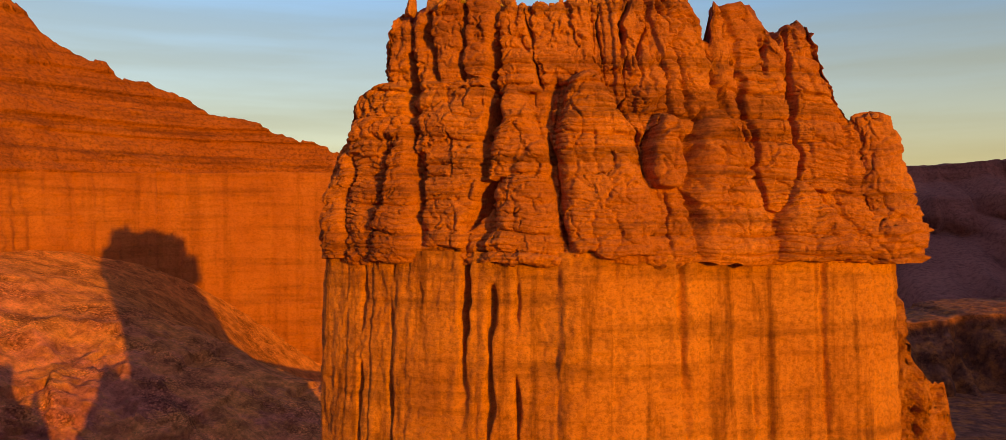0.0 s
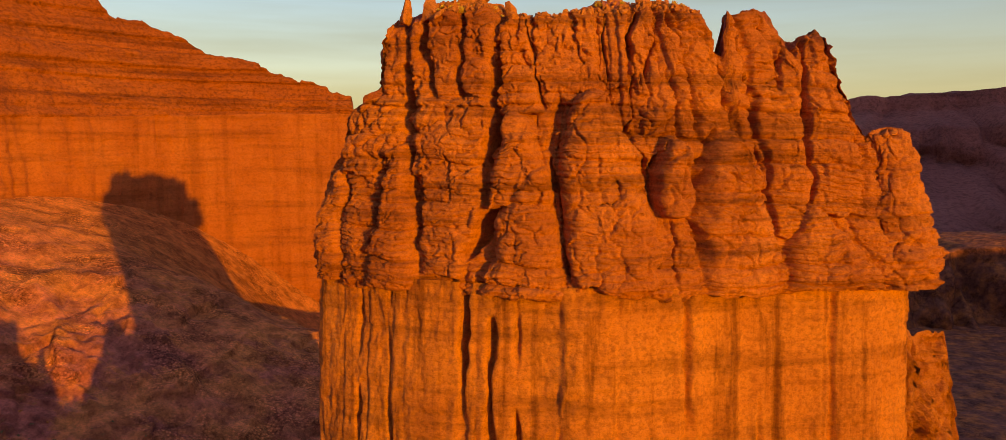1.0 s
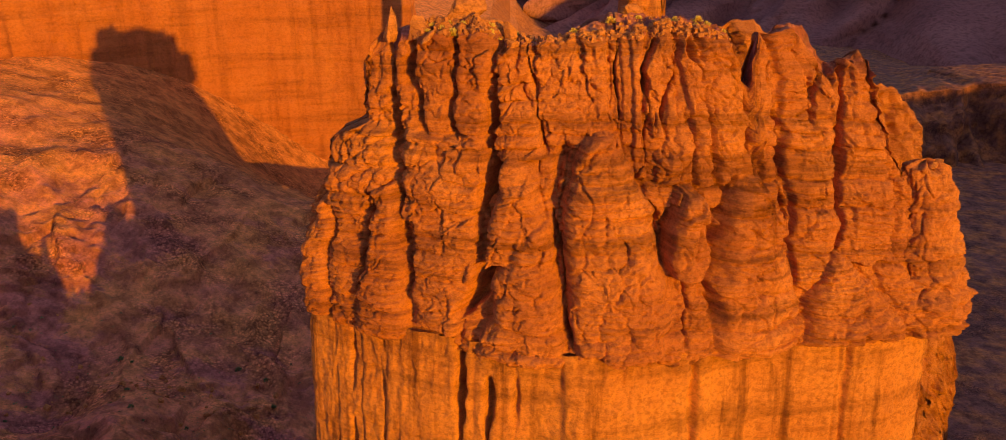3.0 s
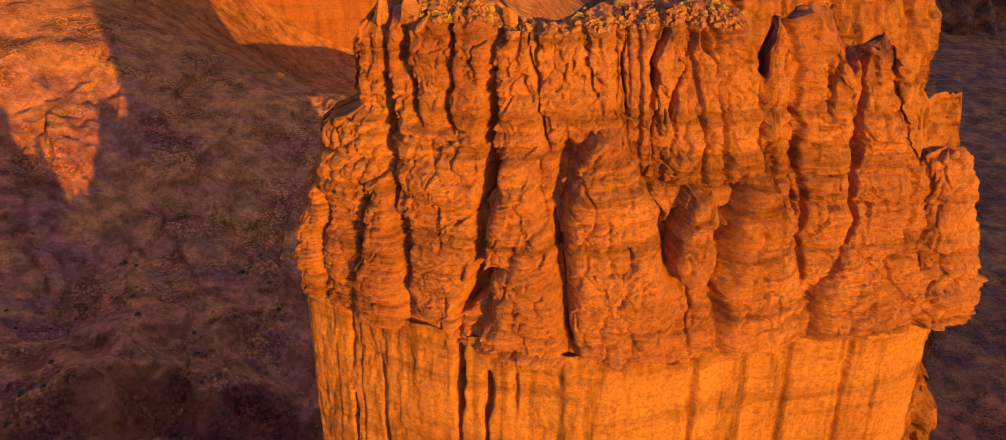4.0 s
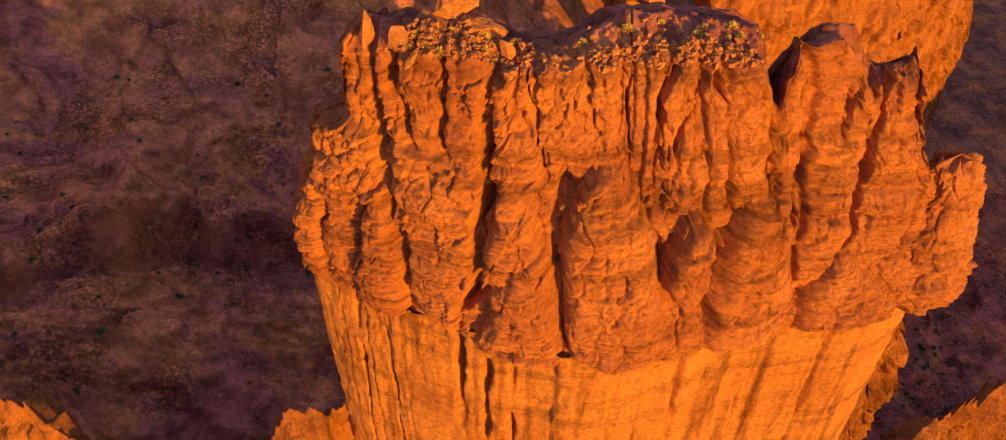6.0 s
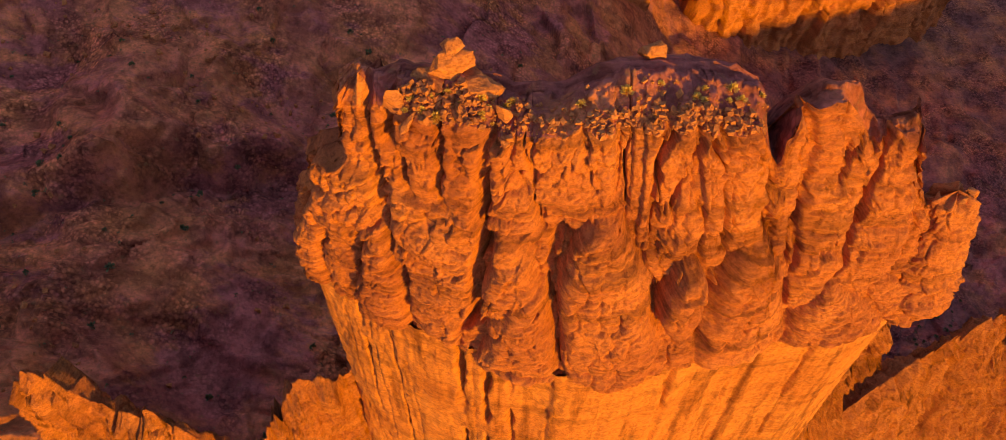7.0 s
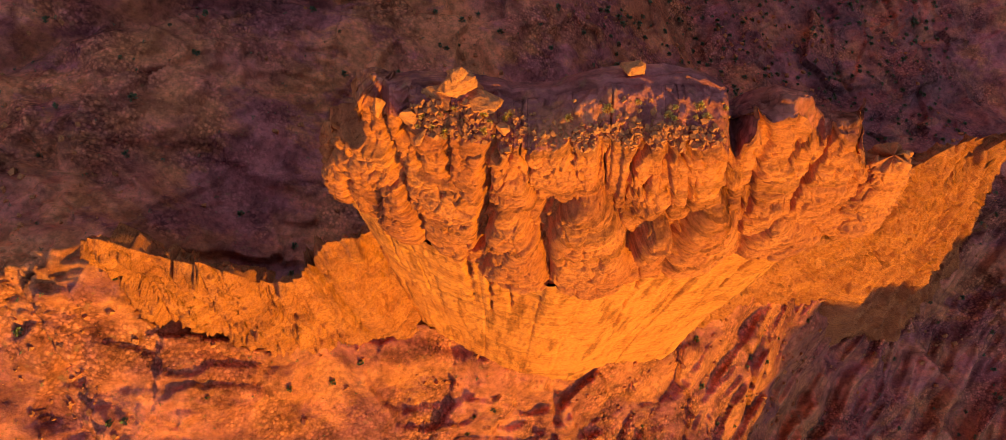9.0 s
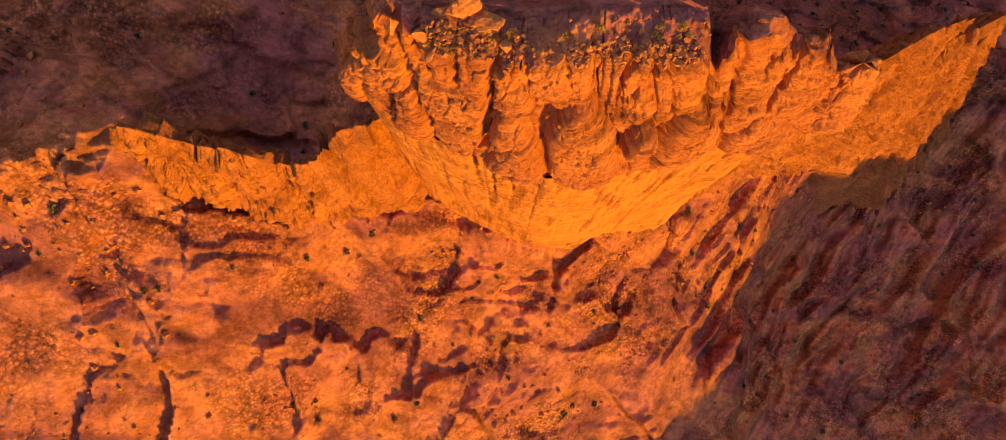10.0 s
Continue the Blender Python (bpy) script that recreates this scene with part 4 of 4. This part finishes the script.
# ---- the far cliff ----
def cliff_mesh():
    plan = [(-330, 190), (-230, 215), (-222, 262), (-204, 286), (-198, 310), (-191, 330), (-168, 364), (-142, 390), (-100, 409), (-72, 414), (-58, 417), (-52, 430), (-56, 470), (-70, 560)]
    line, s = smooth_line(plan, 0.9)
    n = normals(line)
    ang = line[:, 0] / line[:, 1]
    sky_z = np.interp(ang, [-1.6, -0.64, -0.6, -0.575, -0.55, -0.52, -0.45, -0.385, -0.37, -0.32, -0.265, -0.225, -0.19, -0.187, -0.178, -0.175, -0.14, -0.12],
                      [240, 240, 236, 222, 201, 184, 170, 161, 156, 151, 144, 137, 133, 121, 121, 136, 138, 118])
    sky_z = sky_z + 1.6 * fbm(s / 8, 0 * s, 0 * s, 4, 301) + 1.6 * columns(s, 0 * s, 4, 12, 1, 303)[1]
    lip = np.interp(s, [0, s[-1] * 0.3, s[-1] * 0.62, s[-1]], [116, 117, 124, 126])
    rows = []
    for t in np.linspace(0, 1, 130):
        z = 20 + (lip - 20) * t
        big, bv = columns(s, z * 0.3, 6, 20, 2, 305, 5.0)
        mid, mv = columns(s, z * 0.4, 2, 6, 1.5, 307, 3.0)
        thin, hv = strata(z / 3 + 0.2 * fbm(s / 30, 0 * s, z / 30, 2, 309), 0.5, 1.8, 311, 4.0)
        d = 0.9 * big + 0.9 * bv + 0.4 * mid + 0.3 * mv + 1.6 * fbm(s / 20, 0 * s, z / 60, 4, 313) + 0.4 * (thin - 1) + 0.3 * hv + 0.5 * fbm(s / 3, 0 * s, z / 6, 3, 315)
        d = d + (1 - t) * 5
        rows.append(np.stack([line[:, 0] + n[:, 0] * d, line[:, 1] + n[:, 1] * d, z], -1))
    for t in np.linspace(0, 1, 110)[1:]:
        z = lip + (sky_z - lip) * t
        thick, tv = strata(z / 4 + 0.15 * fbm(s / 30, 0 * s, z / 30, 2, 321), 0.5, 2.2, 323, 10.0)
        d = -(sky_z - lip) * 0.55 * t + 2.2 * tv * np.clip(t * 4, 0, 1) + 1.3 * (thick - 1) + 1.4 * fbm(s / 9, 0 * s, z / 7, 4, 325) + columns(s, z * 0.5, 2, 7, 1.5, 327)[0]
        d = np.minimum(d, 2.0)
        rows.append(np.stack([line[:, 0] + n[:, 0] * d, line[:, 1] + n[:, 1] * d, z], -1))
    last = rows[-1]
    for t in (2.0, 8.0, 25.0):
        q = last.copy()
        q[:, :2] -= n * t
        q[:, 2] -= t * 0.4 + (t > 20) * 40
        rows.append(q)
    me = grid_mesh("cliff", np.array(rows))
    for m in (FAR, FAR_CAP):
        me.materials.append(m)
    me.polygons.foreach_set("material_index", np.repeat((np.arange(len(rows) - 1) > 128).astype(np.int32), len(line) - 1))
    return me


cliff = new("cliff", cliff_mesh())
tagged(cliff, "long red canyon cliff with layered slopes above a sheer wall", "cliff", kind="structure")


# ---- mesas and mountains far off ----
def mesa_mesh(name, crest, run, foot, step, seed, size):
    line, s = smooth_line(crest, step)
    n = normals(line)
    top = line[:, 2] + size * 0.05 * fbm(s / size, 0 * s, 0 * s, 4, seed)
    rows = []
    prof = [(0.0, 1.0), (0.1, 0.985), (0.12, 0.86), (0.3, 0.7), (0.33, 0.6), (0.6, 0.34), (0.8, 0.18), (1.0, 0.0)]
    for t in np.linspace(1, 0, 90):
        h = np.interp(t, [p[0] for p in prof], [p[1] for p in prof])
        spur = np.abs(fbm(s / (size * 1.3), 0 * s + t * 0.8, 0 * s, 4, seed + 2))
        w = run * (t + (0.3 * fbm(s / (size * 2), 0 * s, 0 * s, 3, seed + 4) + 0.55 * spur) * np.clip(t * 3, 0.1, 1))
        z = foot + (top - foot) * h + 0.03 * size * fbm(s / size * 4, 0 * s + t * 6, 0 * s, 4, seed + 6)
        rows.append(np.stack([line[:, 0] + n[:, 0] * w, line[:, 1] + n[:, 1] * w, z], -1))
    q = rows[-1].copy()
    q[:, :2] -= n * run
    rows.append(q)
    return grid_mesh(name, np.array(rows))


mesa = new("mesa", mesa_mesh("mesa", [(-600, 3400, 180), (300, 3200, 200), (850, 2900, 235), (1250, 2650, 262), (1750, 2500, 300), (2600, 2300, 330), (3800, 1700, 330)], 900, -120, 12, 401, 160))
mesa.data.materials.append(MESA)
tagged(mesa, "broad dark red mesa with gullied slopes far off", "mesa", kind="structure")

badlands = new("hill", mesa_mesh("hill", [(330, 960, -40), (420, 905, -16), (500, 885, -4), (600, 905, 4), (740, 885, 10), (950, 850, 8), (1200, 780, -20)], 90, -110, 3, 441, 30))
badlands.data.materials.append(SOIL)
tagged(badlands, "low sunlit badland ridge across the valley", "hill", kind="structure")

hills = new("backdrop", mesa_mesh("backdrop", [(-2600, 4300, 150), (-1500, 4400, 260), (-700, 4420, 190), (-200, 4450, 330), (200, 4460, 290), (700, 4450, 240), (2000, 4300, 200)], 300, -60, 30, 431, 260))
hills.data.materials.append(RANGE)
tagged(hills, "mountain range on the horizon, distance haze in its blue-grey colour", "mountains", kind="structure")

# unseen high ground added towards the sun, shaped to keep the valley in shade
rise = new("mesa", mesa_mesh("mesa", [(-100, -700, -40), (220, -560, -20), (310, -500, -6), (352, -474, -4), (400, -448, -2), (440, -425, 6), (475, -402, -2), (560, -350, 2), (700, -265, 32), (760, -230, 42), (1050, -70, 62), (1350, 50, 150), (1900, 500, 400), (2300, 1200, 420)], 120, -95, 10, 461, 40))
rise.data.materials.append(MESA)
tagged(rise, "unseen red ridge added sunward to shade the valley", "mesa", kind="structure")


# ---- loose blocks on the top ----
def block(seed, sx, sy, sz, taper=0.0):
    """An angular boulder of thin beds, with broken edges, standing on its own origin."""
    rng = np.random.RandomState(seed)
    bm = bmesh.new()
    for k in range(15):
        p = rng.uniform(-1, 1, 3)
        p = p / np.max(np.abs(p)) * rng.uniform(0.8, 1.0)
        w = 1 - taper * (p[2] + 1) / 2
        bm.verts.new((p[0] * sx / 2 * w, p[1] * sy / 2 * w, (p[2] + 1) * sz / 2))
    r = bmesh.ops.convex_hull(bm, input=bm.verts)
    bmesh.ops.delete(bm, geom=[g for g in r["geom_interior"] if isinstance(g, bmesh.types.BMVert)], context="VERTS")
    bmesh.ops.subdivide_edges(bm, edges=list(bm.edges), cuts=9, use_grid_fill=True)
    bmesh.ops.triangulate(bm, faces=list(bm.faces))
    c = np.array([v.co for v in bm.verts])
    bed = np.floor(c[:, 2] / 0.28 + 0.3 * fbm(c[:, 0], c[:, 1], c[:, 2], 2, seed))
    out = 1 + 0.06 * lattice(bed, 0 * bed, 0 * bed, seed + 40) + 0.09 * fbm(c[:, 0] * 1.6, c[:, 1] * 1.6, c[:, 2] * 3, 3, seed + 50)
    up = 0.06 * fbm(c[:, 0] * 2, c[:, 1] * 2, c[:, 2], 3, seed + 60)
    for v, k, dz in zip(bm.verts, out, up):
        v.co = (v.co.x * k, v.co.y * k, v.co.z + dz)
    return bm


def boulder(seed, x, y, z, size, turn, taper=0.0, label="angular orange sandstone boulder lying on the tower top"):
    ob = part("boulder", block(seed, *size, taper), BLOCK, None)
    ob.matrix_world = pose(x, y, z, *turn)
    return tagged(ob, label, "boulder", group="boulders on the tower")


boulder(1, -8.3, 72.6, 118.4, (1.5, 1.2, 3.0), (0, 4, 20), 0.9, "upright pointed orange rock slab at the edge")
boulder(2, -6.0, 71.9, 118.7, (2.3, 1.7, 1.9), (0, -8, -15), 0.65)
boulder(3, -4.3, 73.0, 118.9, (3.2, 2.2, 1.5), (4, 3, 10))
boulder(4, -2.7, 73.8, 120.0, (2.9, 2.0, 1.8), (0, 6, 5), 0.12, "large balanced sandstone block on a stack")
boulder(5, -2.5, 74.1, 121.8, (1.9, 1.4, 0.75), (0, -3, 30), 0.7, "small capstone resting on a balanced block")
boulder(6, -1.0, 72.8, 118.9, (2.6, 2.0, 1.4), (0, 8, -20))
boulder(7, 0.8, 71.2, 118.3, (1.1, 1.2, 2.1), (0, -10, 15), 0.3)
boulder(8, -5.0, 70.6, 118.8, (2.3, 1.0, 0.7), (8, -24, 30), 0.5)
boulder(9, -2.6, 73.9, 118.9, (3.0, 2.6, 1.3), (0, 0, 40))
boulder(10, 9.8, 75.2, 119.8, (1.8, 1.4, 1.4), (0, 6, 12), 0.1)

for k, (x, y, z, size) in enumerate(((31.9, 71.9, 108.9, 0.9), (33.1, 71.6, 109.0, 0.8), (34.0, 72.3, 108.9, 1.0))):
    boulder(31 + k, x, y, z, (1.2 * size, size, 0.8 * size), (0, 5 * k, 40 * k), 0.2, "small rounded sandstone knob perched on a pinnacle")


# ---- rubble and scrub ----
def joined_stones(name, spots, seed):
    """Many small angular stones in one mesh; spots are (x, y, z, size)."""
    rng = np.random.RandomState(seed)
    base = np.array([(-1, -1, -1), (1, -1, -1), (1, 1, -1), (-1, 1, -1), (-1, -1, 1), (1, -1, 1), (1, 1, 1), (-1, 1, 1)], float)
    quads = np.array([(0, 3, 2, 1), (4, 5, 6, 7), (0, 1, 5, 4), (1, 2, 6, 5), (2, 3, 7, 6), (3, 0, 4, 7)])
    vs, fs = [], []
    for k, (x, y, z, r) in enumerate(spots):
        p = base * rng.uniform(0.3, 1.0, (8, 3)) * rng.uniform(0.5, 1.0, 3)
        m = np.array(Euler(rng.uniform(-0.5, 0.5, 3) + np.array([0, 0, rng.uniform(0, 6)])).to_matrix())
        vs.append(p @ m.T * r / 2 + np.array([x, y, z + 0.18 * r]))
        fs.append(quads + 8 * k)
    me = bpy.data.meshes.new(name)
    me.from_pydata(np.vstack(vs).tolist(), [], np.vstack(fs).tolist())
    return me


def leaf_clump(rng, r, count, broad=1.0):
    """A low desert bush: thin leaf blades standing out from a woody foot."""
    vs, fs = [], []
    for k in range(count):
        a, e = rng.uniform(0, 6.283), rng.uniform(0.15, 1.5)
        way = np.array([math.cos(a) * math.cos(e), math.sin(a) * math.cos(e), math.sin(e)])
        tip = way * r * rng.uniform(0.6, 1.0)
        side = np.cross(way, rng.normal(size=3))
        side *= broad * r * rng.uniform(0.05, 0.12) / np.linalg.norm(side)
        b = len(vs)
        vs += [tip * 0.25, tip * 0.7 + side, tip, tip * 0.7 - side]
        fs.append((b, b + 1, b + 2, b + 3))
    return np.array(vs), fs


dep = bpy.context.evaluated_depsgraph_get()
dep.update()


def drop_on(x, y, high=400.0):
    hit, place, normal, _, ob, _ = scene.ray_cast(bpy.context.evaluated_depsgraph_get(), Vector((x, y, high)), Vector((0, 0, -1)))
    return place.z if hit and ob.name.startswith("cap_rock") else 0.0


rng = np.random.RandomState(77)
spots = []
while len(spots) < 1500:
    k = rng.rand()
    if k < 0.5:
        x, y = rng.normal(10.5, 3.2), 68.6 + 2.6 * rng.rand() ** 1.3
    elif k < 0.8:
        x, y = rng.normal(-3.2, 2.3), rng.uniform(69.4, 72.6)
    else:
        x, y = rng.uniform(-7, 17), 68.6 + 4.5 * rng.rand() ** 2
    z = drop_on(x, y)
    if 118.0 < z < 121.0:
        spots.append((x, y, z, 0.14 + 0.55 * rng.rand() ** 2.5))
rubble = new("rubble", joined_stones("rubble", spots, 5))
rubble.data.materials.append(BLOCK)
tagged(rubble, "loose angular sandstone rubble strewn over the tower top", "rubble", kind="stuff")

shrub_meshes = []
for k in range(4):
    vs, fs = leaf_clump(rng, 0.5 + 0.1 * k, 150)
    me = bpy.data.meshes.new("shrub")
    me.from_pydata(vs.tolist(), [], fs)
    me.materials.append(LEAF)
    shrub_meshes.append(me)
placed = 0
while placed < 26:
    if placed < 16:
        x, y = rng.normal(-3.2, 1.7), rng.uniform(70.2, 72.4)
    else:
        x, y = rng.uniform(5, 17), rng.uniform(69.5, 73)
    z = drop_on(x, y)
    if 118.2 < z < 120.6:
        ob = new("shrub", shrub_meshes[placed % 4])
        ob.matrix_world = pose(x, y, z - 0.05, 0, 0, rng.uniform(0, 360)) @ Matrix.Scale(rng.uniform(0.45, 0.9), 4)
        tagged(ob, "dry yellow-green desert shrub among loose rocks", "shrub", group="shrubs on the tower top")
        placed += 1

# scrub and stones over the ground
bush_x, bush_y = rng.uniform(-118, 148, 2300), rng.uniform(-15, 188, 2300)
bush_x[:420], bush_y[:420] = rng.uniform(20, 148, 420), rng.uniform(105, 188, 420)
bush_z = ground_z(bush_x, bush_y)
vs, fs, n0 = [], [], 0
for k in range(2300):
    size, blades = (rng.uniform(0.6, 1.3), 46) if k < 700 else (0.25 + 0.5 * rng.rand() ** 2, 12)
    v, f = leaf_clump(rng, size, blades, 2.0)
    vs.append(v + np.array([bush_x[k], bush_y[k], bush_z[k]]))
    fs += [tuple(i + n0 for i in q) for q in f]
    n0 += len(v)
me = bpy.data.meshes.new("scrub")
me.from_pydata(np.vstack(vs).tolist(), [], fs)
me.materials.append(DARK_LEAF)
scrub = new("scrub", me)
tagged(scrub, "scattered low dry scrub over the red ground", "scrub", kind="stuff")

sx, sy = rng.uniform(-115, 145, 16000), rng.uniform(-15, 188, 16000)
keep = fbm(sx / 18, sy / 18, 0 * sx, 3, 91) > rng.uniform(-0.2, 0.8, 16000)
sx, sy = sx[keep], sy[keep]
spots = list(zip(sx, sy, ground_z(sx, sy), 0.25 + 1.7 * rng.rand(len(sx)) ** 6))
stones = new("stones", joined_stones("stones", spots, 6))
stones.data.materials.append(BLOCK)
tagged(stones, "fallen rocks strewn over the red scree slopes", "stones", kind="stuff")
